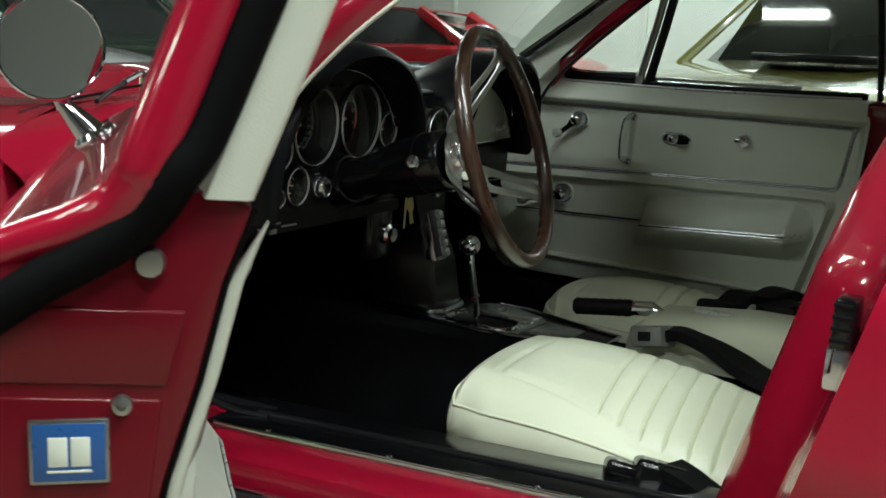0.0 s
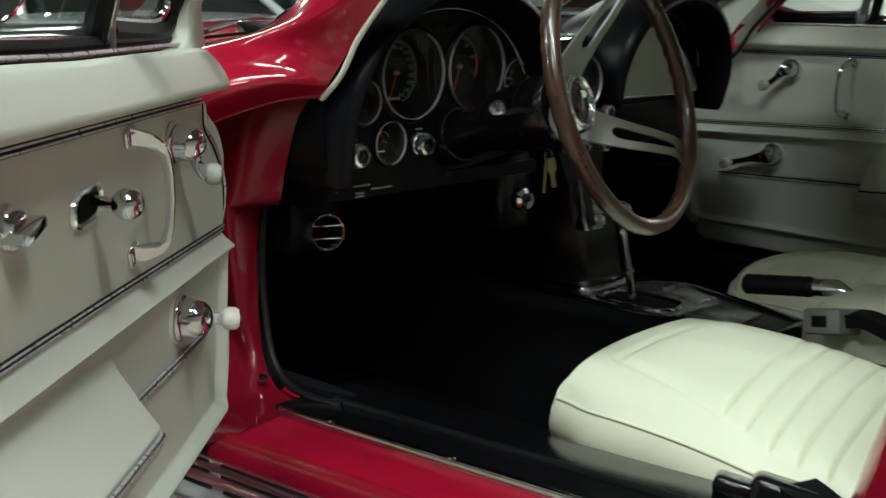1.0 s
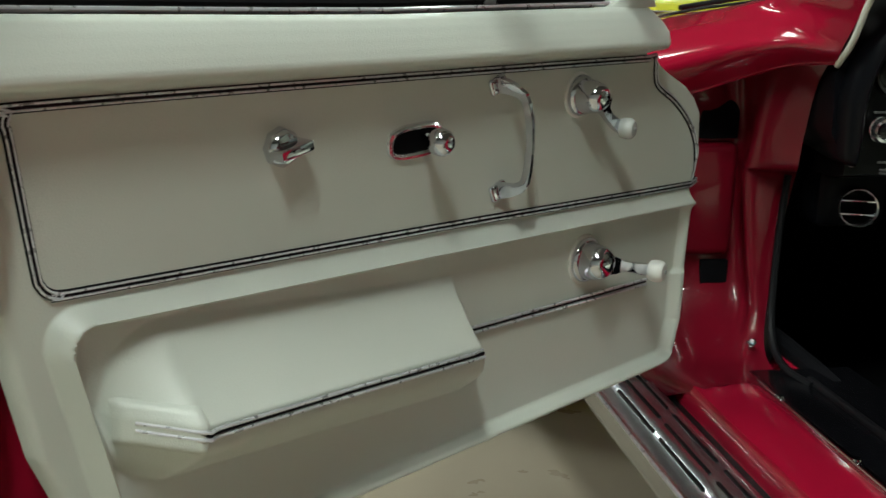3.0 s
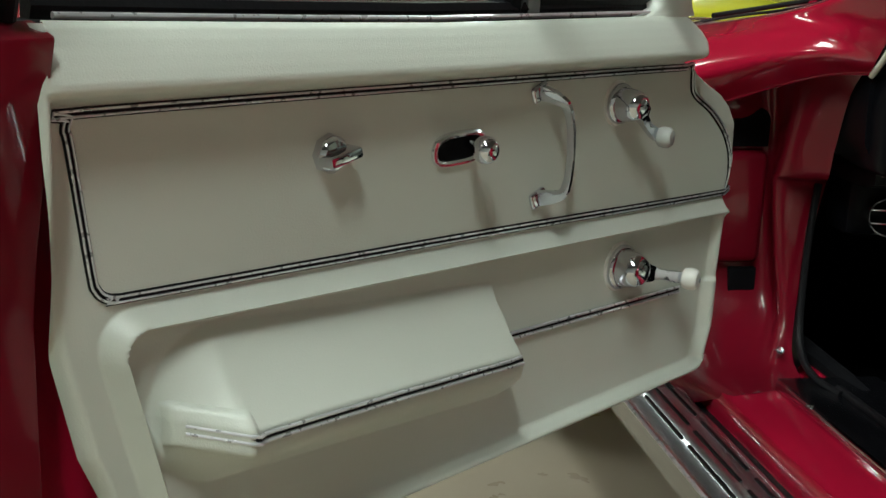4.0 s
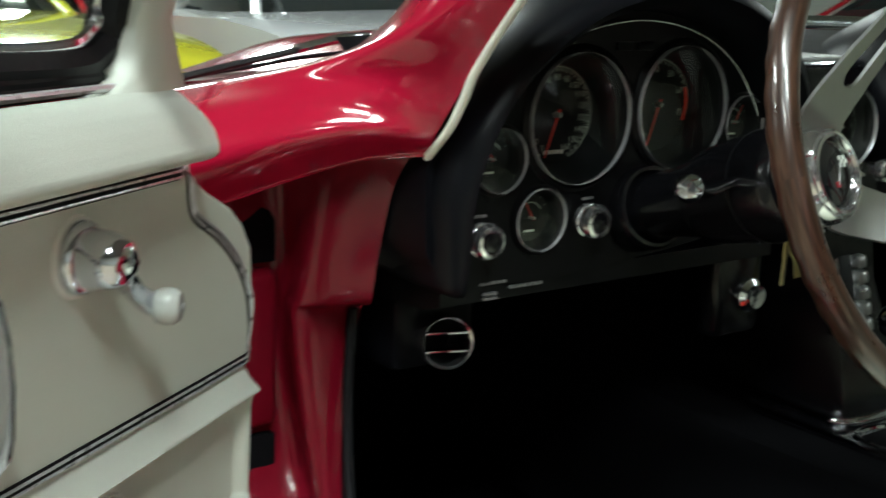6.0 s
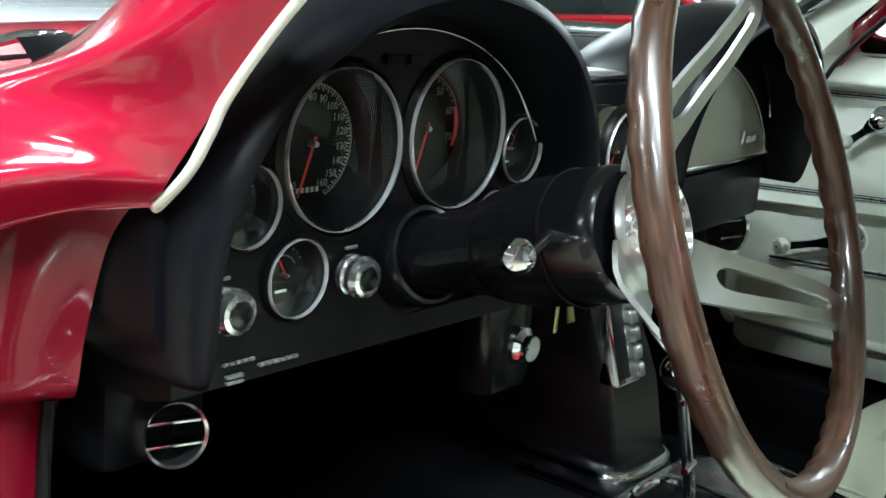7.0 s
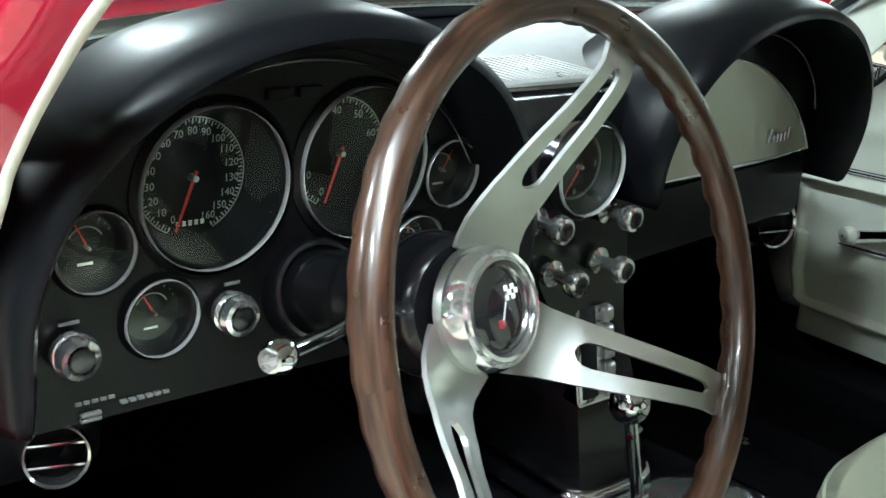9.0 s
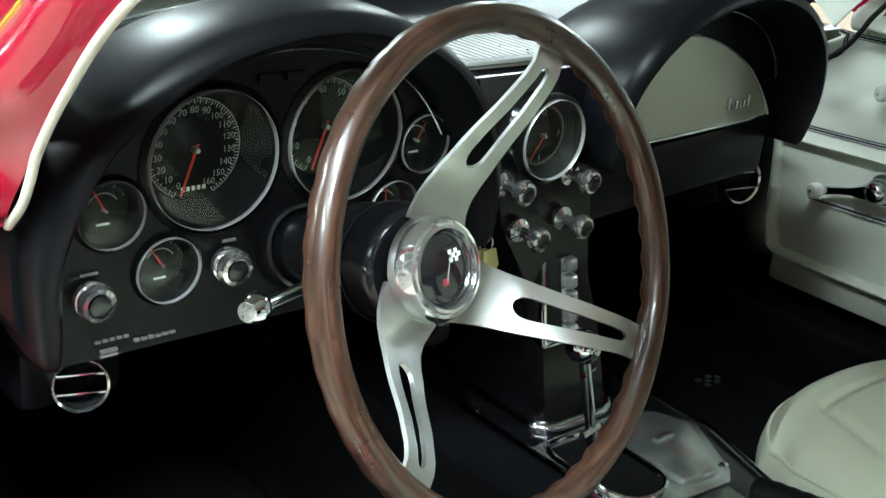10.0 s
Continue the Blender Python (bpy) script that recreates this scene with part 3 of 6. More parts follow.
part("front_wing", sheet(wing, 30, 26), RED, car)
part("wing_flange", prism([(-0.795, 0.42), (-0.855, 0.42), (-0.880, 0.62), (-0.860, 0.735), (-0.832, 0.765), (-0.795, 0.71)], 0.212, 0.262, "y", 0.004), RED, car)
part("front_wing", mirrored(sheet(wing, 24, 20)), RED, car)
def bonnet(u, v):
    x, y = -0.44 + 0.88 * v, 0.33 - 0.13 * abs(2 * v - 1) ** 2 + 1.66 * u
    bulge = 0.056 * step(abs(x), 0.425, 0.27) * step(u, 0.0, 0.14) * (1 - step(y, 0.75, 1.25))
    return (x, y, 0.818 + 0.012 * math.sin(math.pi * v) + bulge - 0.10 * step(y, 1.2, 2.0) - 0.100 * (y - 0.30))


part("cowl_panel", box(-0.50, 0.50, 0.22, 0.42, 0.78, 0.8125, 0.004), RED, car)
part("bonnet", sheet(bonnet, 40, 60), RED, car, "red bonnet with a raised middle")
part("nose", loft([[(x * k, y, z - 0.09) for x, z in ((-0.80, 0.45), (-0.80, 0.66), (-0.40, 0.735), (0, 0.75), (0.40, 0.735), (0.80, 0.66), (0.80, 0.45), (0, 0.4))] for y, k in ((1.97, 1.0), (2.08, 0.93), (2.16, 0.8))]), RED, car)
# wipers at rest along the foot of the windscreen
for s, off in ((1, 0.0), (-1, 0.05)):
    wp = part("wiper", tube([(-0.457 * s, 0.303 + off, 0.858), (-0.50 * s, 0.288 + off, 0.861), (-0.575 * s, 0.250 + off, 0.853)], 0.005, 8), CHROME, car, "chrome wiper arm")
    part("wiper_pivot", join(lathe([(0.015, -0.02), (0.015, 0.004), (0.011, 0.009), (0, 0.010)], 20, Matrix.Translation((-0.457 * s, 0.303 + off, 0.855))), xform(box(-0.022, 0.016, -0.008, 0.008, -0.004, 0.006, 0.003), pose(-0.470 * s, 0.299 + off, 0.860, 0, 0, 18 * s))), CHROME, wp)
    part("wiper_blade", tube([(-0.53 * s, 0.275 + off, 0.856), (-0.64 * s, 0.215 + off, 0.846), (-0.742 * s, 0.150 + off, 0.838)], 0.0035, 8), RUBBER, wp, "black wiper blade")
# rear body
def rear_side(u, v):
    z = 0.40 + 0.80 * v
    edge = lerp_list([(0.40, -0.712), (0.46, -0.727), (0.58, -0.762), (0.70, -0.793), (0.84, -0.827), (0.914, -0.848), (1.2, -0.93)], z)
    xo = lerp_list([(0.40, -0.84), (0.6, -0.885), (0.76, -0.875), (0.84, -0.82), (0.93, -0.71), (1.08, -0.61), (1.2, -0.5)], z)
    if u < 0.3:
        k = u / 0.3
        xi = max(xo + 0.22, -0.655)
        return (xi + (xo - xi) * k, edge - 0.070 * step(k, 0.0, 0.45) - 0.02 * k, z)
    k = (u - 0.3) / 0.7
    return (xo * (1 - 0.16 * k * k), edge - 0.090 - 1.1 * k, z if z < 0.8 else z - (z - 0.8) * 0.75 * step(k, 0.2, 1.0))


part("quarter_panel", sheet(rear_side, 40, 40), RED, car)
part("quarter_panel", mirrored(sheet(rear_side, 24, 24)), RED, car)
part("roof", sheet(lambda u, v: (-0.52 + 1.04 * v, -0.37 + 0.13 * math.sin(math.pi * v) - 1.7 * u, 1.19 + 0.035 * math.sin(math.pi * v) - 0.34 * step(u, 0.3, 1.0)), 20, 14, 0.02), RED, car)
part("headliner", sheet(lambda u, v: (-0.51 + 1.02 * v, -0.28 + 0.1 * math.sin(math.pi * v) - 1.6 * u, 1.165 + 0.03 * math.sin(math.pi * v) - 0.33 * step(u, 0.3, 1.0)), 12, 10), WHITE, car)
part("tail", loft([[(x, y, z) for x, z in ((-0.72, 0.45), (-0.74, 0.70), (-0.45, 0.84), (0.45, 0.84), (0.74, 0.70), (0.72, 0.45))] for y in (-1.96, -2.1)]), RED, car)
for x in (-0.70, 0.70):
    for y in (1.08, -1.38):
        s = 1 if x > 0 else -1
        w = part("wheel", lathe([(0.2, 0), (0.31, 0), (0.33, 0.03), (0.33, 0.15), (0.31, 0.18), (0.2, 0.18)], 28, axis_to((x, y, 0.33 - 0.049 * y), (s, 0, 0))), TYRE, car)
        part("rim", lathe([(0, 0.16), (0.06, 0.17), (0.1, 0.12), (0.2, 0.17), (0.205, 0.05)], 24, axis_to((x, y, 0.33 - 0.049 * y), (s, 0, 0))), CHROME, w)

# striker on the lock pillar
st = part("door_striker", box(-0.795, -0.760, -0.876, -0.850, 0.657, 0.702, 0.004), CHROME, car, "chrome door striker")
part("striker_plate", box(-0.797, -0.758, -0.876, -0.853, 0.700, 0.752, 0.004), SATIN, st)
for k in range(4):
    part("striker_slot", box(-0.7985, -0.757, -0.872, -0.8522, 0.707 + 0.012 * k, 0.711 + 0.012 * k, 0.001), RUBBER, st)

# sill, from inside out
def strip(x0, x1, dz0, dz1, y0, y1, w=0.003):
    bm = box(x0, x1, y0, y1, dz0, dz1, w)
    for v in bm.verts:
        v.co.z += sill_z(v.co.y)
    return bm


part("sill", loft([[(x, y, sill_z(y) + dz) for x, dz in ((-0.55, -0.1), (-0.57, -0.004), (-0.68, -0.004), (-0.70, -0.008), (-0.725, -0.012), (-0.740, -0.020), (-0.7455, -0.034), (-0.740, -0.1), (-0.6, -0.14))] for y in (0.10, -0.02, -0.4, -0.8, -0.95)]), RED, car, "red painted sill")
part("sill_plate", strip(-0.677, -0.545, -0.003, 0.005, -0.92, -0.014, 0.002), SATIN, car, "black sill plate")
part("sill_seal", tube([(-0.618, y, sill_z(y) + 0.005) for y in (-0.06, -0.2, -0.5, -0.92)], 0.006, 10), RUBBER, car)
part("sill_moulding", strip(-0.686, -0.678, -0.008, 0.0075, -0.93, -0.028), CHROME, car, "bright sill moulding")
for y in (-0.12, -0.31, -0.52, -0.72):
    part("sill_screw", lathe([(0, 0.003), (0.004, 0.002), (0.005, 0)], 10, Matrix.Translation((-0.682, y, sill_z(y) + 0.0075))), CHROME, car)
# black strip draws the shadow in the gap between sill and pipe cover
part("sill_gap_shade", strip(-0.775, -0.735, -0.10, -0.056, -0.95, 0.20), RUBBER, car, "black strip for the shaded gap")
COVER = [(-0.7575, -0.10), (-0.7575, -0.052), (-0.762, -0.0455), (-0.770, -0.0440), (-0.785, -0.0450), (-0.800, -0.0505), (-0.812, -0.061), (-0.819, -0.072), (-0.8225, -0.0765), (-0.8225, -0.083), (-0.817, -0.092), (-0.812, -0.12), (-0.79, -0.155)]
side_pipe = part("side_pipe_cover", loft([[(x, y, sill_z(y) + dz) for x, dz in COVER] for y in (0.30, 0.0, -0.4, -0.8, -1.0)]), ALLOY, car, "bright slotted side pipe cover", 60)
part("cover_lip", tube([(-0.8215, y, sill_z(y) - 0.0785) for y in (0.30, -0.4, -1.0)], 0.0032, 8), BRIGHT, side_pipe)
for r, (x, dz) in enumerate(((-0.777, -0.0443), (-0.7935, -0.0478), (-0.8075, -0.0570))):
    for k in range(8):
        y = 0.315 - 0.022 * r - 0.1735 * k
        part("slot", strip(x - 0.0022, x + 0.0022, dz - 0.004, dz + 0.0012, y - 0.150, y, 0.0006), RUBBER, side_pipe)

# floor pan, firewall, kick panel, tunnel
part("floor_pan", box(-0.62, 0.62, -0.85, 0.62, 0.24, 0.26, 0.004), CARPET, car, "black carpet")
part("firewall", box(-0.62, 0.62, 0.56, 0.60, 0.25, 0.755, 0.01), CARPET, car, "black carpet")
part("rear_bulkhead", box(-0.62, 0.62, -0.98, -0.94, 0.25, 0.90, 0.02), CARPET, car)
for s in (1, -1):
    ky = 0.0 if s > 0 else 0.085
    kick = [[(-0.600 * s, 0.108 + ky, 0.63), (-0.605 * s, 0.104 + ky, 0.53), (-0.622 * s, 0.066 + ky, 0.45), (-0.632 * s, 0.02 + ky, 0.412)], [(-0.595 * s, 0.25, 0.64), (-0.60 * s, 0.25, 0.54), (-0.61 * s, 0.25, 0.42), (-0.61 * s, 0.2, 0.26)], [(-0.585 * s, 0.58, 0.66), (-0.585 * s, 0.58, 0.54), (-0.585 * s, 0.58, 0.4), (-0.585 * s, 0.58, 0.26)]]
    part("kick_panel", rows_sheet(kick, 4, 4), BLACK, car, "black kick panel")
    part("jamb_seal", tube(curve_pts([(-0.598 * s, 0.100, 0.63), (-0.606 * s, 0.094, 0.55), (-0.621 * s, 0.060, 0.455), (-0.630 * s, 0.020, 0.420), (-0.633 * s, -0.03, 0.411), (-0.624 * s, -0.08, 0.4105)], 6), 0.005, 8), RUBBER, car) if s > 0 else None
    part("inner_sill", box(-0.60 * s, -0.57 * s, -0.9, 0.3, 0.25, 0.41, 0.01), CARPET, car)
part("passenger_sill", box(0.57, 0.76, -0.95, 0.3, 0.30, 0.385, 0.01), CARPET, car)
# added block behind the door, keeps outside light from leaking in over the sill
part("passenger_light_block", box(0.712, 0.76, -0.95, 0.3, 0.38, 0.435, 0.006), RUBBER, car)
part("passenger_jamb", box(0.645, 0.84, 0.222, 0.33, 0.38, 0.79, 0.012), BLACK, car, "black trimmed hinge pillar")

# pillar covers inside, white
rows = [[(0.594, 0.088, 0.835), (0.586, 0.12, 0.865), (0.574, 0.15, 0.89)], [(0.592, 0.030, 0.905), (0.583, 0.07, 0.935), (0.572, 0.105, 0.955)], [(0.584, -0.117, 1.049), (0.573, -0.06, 1.06), (0.56, -0.01, 1.07)], [(0.535, -0.28, 1.16), (0.522, -0.22, 1.165), (0.51, -0.17, 1.17)]]
pc = part("pillar_cover", rows_sheet(rows, 5, 4, 0.006), WHITE, car, "white pillar cover")
part("pillar_screw", lathe([(0, 0.003), (0.004, 0.0025), (0.005, 0)], 10, axis_to((0.580, 0.07, 0.935), (-1, -0.5, 0.1))), CHROME, pc)

# ---- dashboard ----
CX = -0.036
dash = thing("dashboard", "black padded twin-cowl dashboard with round gauges", "dashboard")
ARCH = [(-0.568, 0.668), (-0.567, 0.7), (-0.564, 0.761), (-0.538, 0.82), (-0.496, 0.861), (-0.436, 0.891), (-0.356, 0.904), (-0.281, 0.893), (-0.221, 0.861), (-0.18, 0.81), (-0.158, 0.755), (-0.15, 0.69)]
HOODSEC = [(0.000, 0.012), (0.003, -0.020), (0.009, -0.050), (0.018, -0.062), (0.028, -0.059), (0.035, -0.040), (0.0375, -0.005), (0.032, 0.04), (0.018, 0.09), (-0.010, 0.14), (-0.05, 0.19)]


def hood(arch, shear_it, thin=0.45):
    pts = [Vector((x, 0, z)) for x, z in arch]
    line = curve_pts([(p.x, 0, p.z) for p in pts], 7)
    n, rings = len(line), []
    for i, p in enumerate(line):
        t = (line[min(i + 1, n - 1)] - line[max(i - 1, 0)]).normalized()
        out = Vector((-t.z, 0, t.x))
        k = math.sin(math.pi * i / (n - 1)) ** 0.6
        ring = []
        for a, b in HOODSEC:
            q = p + out * (a * (thin + (1 - thin) * k))
            q.y = b * (1 if b > 0 else 0.55 + 0.45 * k)
            if shear_it:
                q.y += 0.09 * max(0, q.x - 0.06)
            ring.append(q)
        rings.append(ring)
    return loft(rings, caps=False, closed=False)


part("driver_cowl", hood(ARCH, False), BLACK, dash, "padded black vinyl cowl", 60)
ARCH2 = [(0.040, 0.74), (0.040, 0.79), (0.060, 0.835), (0.10, 0.868), (0.16, 0.890), (0.235, 0.898), (0.30, 0.887), (0.352, 0.862), (0.388, 0.826), (0.404, 0.785), (0.408, 0.75), (0.408, 0.715)]
part("passenger_cowl", hood(ARCH2, True, 0.2), BLACK, dash, "padded black vinyl cowl", 60)
FACE = [(x, z) for x, _, z in curve_pts([(x, 0, z) for x, z in ARCH], 5)]
GAUGES = [(-0.4225, 0.8075, 0.060), (-0.2905, 0.8125, 0.060), (-0.5145, 0.775, 0.0288), (-0.4645, 0.7183, 0.0288), (-0.1995, 0.794, 0.028), (-0.232, 0.734, 0.028)]


def pierced(outline, holes, y, thick):
    """A plate facing -y with round holes."""
    bm = bmesh.new()
    loops = [outline] + [[(cx + r * math.cos(2 * math.pi * k / 40), cz + r * math.sin(2 * math.pi * k / 40)) for k in range(40)] for cx, cz, r in holes]
    for lp in loops:
        vs = [bm.verts.new((x, y, z)) for x, z in lp]
        for k in range(len(vs)):
            bm.edges.new((vs[k], vs[(k + 1) % len(vs)]))
    bmesh.ops.triangle_fill(bm, use_beauty=True, edges=bm.edges[:], normal=(0, -1, 0))
    bmesh.ops.solidify(bm, geom=bm.faces[:], thickness=thick)
    return bm


part("cluster_panel", pierced(FACE + [(-0.30, 0.672), (-0.45, 0.66)], [(x, z, r * 0.97) for x, z, r in GAUGES], 0.004, 0.003), PANEL, dash, "matt black gauge panel", smooth=False)
part("cluster_trim", tube([(x * 0.992 - 0.003, -0.002, z - 0.008) for x, z in FACE[16:46]], 0.0013, 8, up=(0, 1, 0)), CHROME, dash, "thin chrome line over the gauges")
part("panel_edge_trim", tube([(-0.566, -0.002, 0.76), (-0.567, -0.003, 0.70), (-0.566, -0.004, 0.662)], 0.0022, 8, up=(0, 1, 0)), BEZEL, dash)
part("cowl_end", loft([[(x, y, z) for x, z in ((-0.583, 0.674), (-0.60, 0.705), (-0.602, 0.775), (-0.57, 0.82), (-0.565, 0.676))] for y in (-0.012, 0.10, 0.25)]), BLACK, dash)
# dash top with its speaker grille
part("dash_top", rows_sheet([[(-0.56, 0.05, 0.80), (-0.30, 0.04, 0.868), (CX, 0.03, 0.838), (0.24, 0.05, 0.868), (0.5, 0.08, 0.80)], [(-0.56, 0.15, 0.835), (-0.30, 0.16, 0.872), (CX, 0.16, 0.852), (0.24, 0.18, 0.872), (0.5, 0.18, 0.835)], [(-0.56, 0.20, 0.868), (-0.30, 0.27, 0.872), (CX, 0.30, 0.868), (0.24, 0.28, 0.872), (0.5, 0.22, 0.868)]], 6, 10), BLACK, dash)
grl = part("speaker_grille", box(-0.115, 0.045, 0.045, 0.155, 0.846, 0.853, 0.003), GREYP, dash, "grey ribbed speaker grille")
for k in range(16):
    part("rib", box(-0.108 + 0.0095 * k, -0.104 + 0.0095 * k, 0.052, 0.148, 0.852, 0.8540, 0.0005), SILVER, grl)
part("grille_trim", tube([(-0.12, 0.04, 0.848), (CX, 0.036, 0.848), (0.05, 0.04, 0.848)], 0.003, 8), CHROME, dash)
# centre stack
STACK = ((0.40, -0.035, 0.034, 0.060), (0.45, -0.030, 0.034, 0.056), (0.54, -0.018, 0.024, 0.052), (0.60, 0.008, 0.020, 0.054), (0.64, 0.010, 0.006, 0.062), (0.68, 0.004, -0.014, 0.072), (0.735, 0.004, -0.029, 0.078), (0.80, 0.006, -0.044, 0.080), (0.845, 0.018, -0.048, 0.082))
stack = loft([[(c - h, y + 0.012, z), (c - h + 0.008, y, z), (c + h - 0.008, y, z), (c + h, y + 0.012, z), (c + h, 0.25, z), (c - h, 0.25, z)] for z, y, c, h in STACK])
part("centre_panel", stack, SATIN, dash, "glossy black centre stack", 50)


def clock_face(bez, cx, y, cz, R, depth, numerals, start, span, size, needle_deg, ticks):
    """Dial, marks, needle and glass under a bezel; the face looks to -y."""
    rd = R * 0.80
    part("cone", lathe([(R * 1.01, 0.002), (R * 0.95, -depth * 0.5), (rd, -depth)], 40, axis_to((cx, y, cz), (0, -1, 0))), DIAL, bez)
    part("dial", lathe([(0, 0), (rd * 1.02, 0)], 40, axis_to((cx, y + depth, cz), (0, -1, 0))), DIAL, bez, "black dial")
    marks = bmesh.new()
    yy = y + depth - 0.0008
    c = Vector((cx, yy, cz))
    for k in range(ticks + 1):
        a = radians(start - span * k / ticks)
        major = k % 2 == 0
        r0, r1, hw = rd * (0.86 if major else 0.89), rd * 0.94, rd * (0.013 if major else 0.008)
        d, e = Vector((math.cos(a), 0, math.sin(a))), Vector((-math.sin(a), 0, math.cos(a)))
        marks.faces.new([marks.verts.new(c + d * r + e * w) for r, w in ((r0, -hw), (r1, -hw), (r1, hw), (r0, hw))])
    if ticks > 40:
        # outer line of the scale, and on the rev counter its red stretch
        scale_line = bmesh.new()
        for k in range(72):
            p = [Vector((math.cos(a), 0, math.sin(a))) for a in (radians(start - span * j / 72) for j in (k, k + 1))]
            scale_line.faces.new([scale_line.verts.new(c + q * rd * f) for q, f in ((p[0], 0.95), (p[0], 0.968), (p[1], 0.968), (p[1], 0.95))])
        part("scale_line", scale_line, DMARK, bez, smooth=False)
    if ticks == 56:
        red = bmesh.new()
        for k in range(12):
            p = [Vector((math.cos(a), 0, math.sin(a))) for a in (radians(22 - 46 * j / 12) for j in (k, k + 1))]
            red.faces.new([red.verts.new(c + q * rd * f + Vector((0, -0.0004, 0))) for q, f in ((p[0], 0.86), (p[0], 0.94), (p[1], 0.94), (p[1], 0.86))])
        part("red_stretch", red, NEEDLE, bez, "red stretch of the scale", smooth=False)
    for k, word in enumerate(numerals):
        a = radians(start - span * k / max(1, len(numerals) - 1))
        tb = text_bm(word, size, 0.0)
        xform(tb, Matrix.Translation((cx + math.cos(a) * rd * 0.74, yy, cz + math.sin(a) * rd * 0.74)) @ Matrix.Rotation(radians(90), 4, "X"))
        marks = join(marks, tb)
    part("markings", marks, DMARK, bez, "pale markings", smooth=False)
    a = radians(needle_deg)
    d, e = Vector((math.cos(a), 0, math.sin(a))), Vector((-math.sin(a), 0, math.cos(a)))
    c = Vector((cx, yy - 0.004, cz))
    nb = bmesh.new()
    nb.faces.new([nb.verts.new(c + d * r + e * w) for r, w in ((-0.12 * rd, -0.034 * rd), (0.90 * rd, -0.022 * rd), (0.90 * rd, 0.022 * rd), (-0.12 * rd, 0.034 * rd))])
    bmesh.ops.solidify(nb, geom=nb.faces[:], thickness=0.001)
    part("needle", nb, NEEDLE, bez, "red needle", smooth=False)
    part("hub", lathe([(0, 0.008), (rd * 0.05, 0.007), (rd * 0.065, 0)], 16, axis_to((cx, yy, cz), (0, -1, 0))), BRUSH, bez)
    if ticks > 60:
        for k in range(5):
            part("odometer_bar", box(cx + rd * (-0.25 + 0.11 * k), cx + rd * (-0.19 + 0.11 * k), yy, yy + 0.001, cz - rd * 0.80, cz - rd * 0.72, 0), MARK, bez, smooth=False)
    if ticks < 10:
        arc = [(cx + rd * 0.62 * math.cos(a), yy, cz + rd * 0.62 * math.sin(a)) for a in [radians(start - span * k / 12) for k in range(13)]]
        part("scale_arc", tube(arc, rd * 0.025, 6, up=(0, 1, 0)), DMARK, bez)
        part("gauge_word", box(cx - rd * 0.25, cx + rd * 0.25, yy, yy + 0.001, cz - rd * 0.62, cz - rd * 0.54, 0), MARK, bez, smooth=False)
    g = part("lens", lathe([(0, 0.004), (R * 0.5, 0.003), (R * 0.96, 0)], 40, axis_to((cx, y - 0.001, cz), (0, -1, 0))), LENS, bez, "clear lens")
    g.visible_shadow = False


def gauge(name, label, cx, cz, R, depth, numerals, start, span, size, needle_deg, ticks, y=0.002, proud=0.0055):
    prof = [(R - 0.0008, -0.002), (R - 0.0007, proud * 0.85), (R - 0.0003, proud), (R + 0.0003, proud * 0.85), (R + 0.0005, 0.0), (R + 0.0005, -0.01), (R - 0.0008, -0.01), (R - 0.0008, -0.002)]
    bez = part(name, lathe(prof, 48, axis_to((cx, y, cz), (0, -1, 0))), BEZEL, dash, label)
    part("collar", lathe([(R * 1.05, 0.004), (R * 1.12, 0.0), (R * 1.12, -0.006)], 40, axis_to((cx, y, cz), (0, -1, 0))), PANEL, bez)
    clock_face(bez, cx, y, cz, R * 0.96, depth, numerals, start, span, size, needle_deg, ticks)
    return bez


SPD = [str(n) for n in range(0, 161, 10)]
TAC = [str(n) for n in range(0, 71, 10)]
gauge("speedometer", "chrome-ringed speedometer", -0.4225, 0.8075, 0.0600, 0.034, SPD, 245, 310, 0.0084, 250, 80)
gauge("tachometer", "chrome-ringed rev counter", -0.2905, 0.8125, 0.0600, 0.034, TAC, 245, 260, 0.0092, 251, 56)
gauge("fuel_gauge", "small chrome-ringed gauge", -0.5145, 0.775, 0.0288, 0.014, [], 150, 120, 0.005, 118, 8)
gauge("temperature_gauge", "small chrome-ringed gauge", -0.4645, 0.7183, 0.0288, 0.014, [], 150, 120, 0.005, 122, 8)
gauge("oil_gauge", "small chrome-ringed gauge", -0.1995, 0.794, 0.0280, 0.014, [], 150, 120, 0.005, 60, 8)
gauge("ammeter", "small chrome-ringed gauge", -0.232, 0.734, 0.0280, 0.014, [], 150, 120, 0.005, 90, 8)
gauge("clock", "chrome-ringed clock", -0.0465, 0.7838, 0.0418, 0.016, ["12", "3", "6", "9"], 90, 270, 0.008, 235, 48, y=-0.017, proud=0.006)
part("clock_cup", lathe([(0.0425, 0.0), (0.0435, -0.006), (0.0435, -0.03)], 40, axis_to((-0.0465, -0.017, 0.7838), (0, -1, 0))), CHROME, dash)


def knob(name, x, y, z, r, length, aim=(0, -1, 0), parent=dash):
    k = part(name, lathe([(r * 0.7, 0), (r * 0.95, 0.004), (r * 0.95, 0.009), (r * 0.45, 0.012), (r * 0.45, length - 0.013), (r * 0.9, length - 0.012), (r, length - 0.006), (r * 0.86, length - 0.001), (r * 0.66, length)], 28, axis_to((x, y, z), aim)), KNOBM, parent, "chrome knob with a black face")
    part("knob_face", lathe([(0, length - 0.001), (r * 0.5, length + 0.0005), (r * 0.56, length)], 24, axis_to((x, y, z), aim)), SATIN, k)
    return k


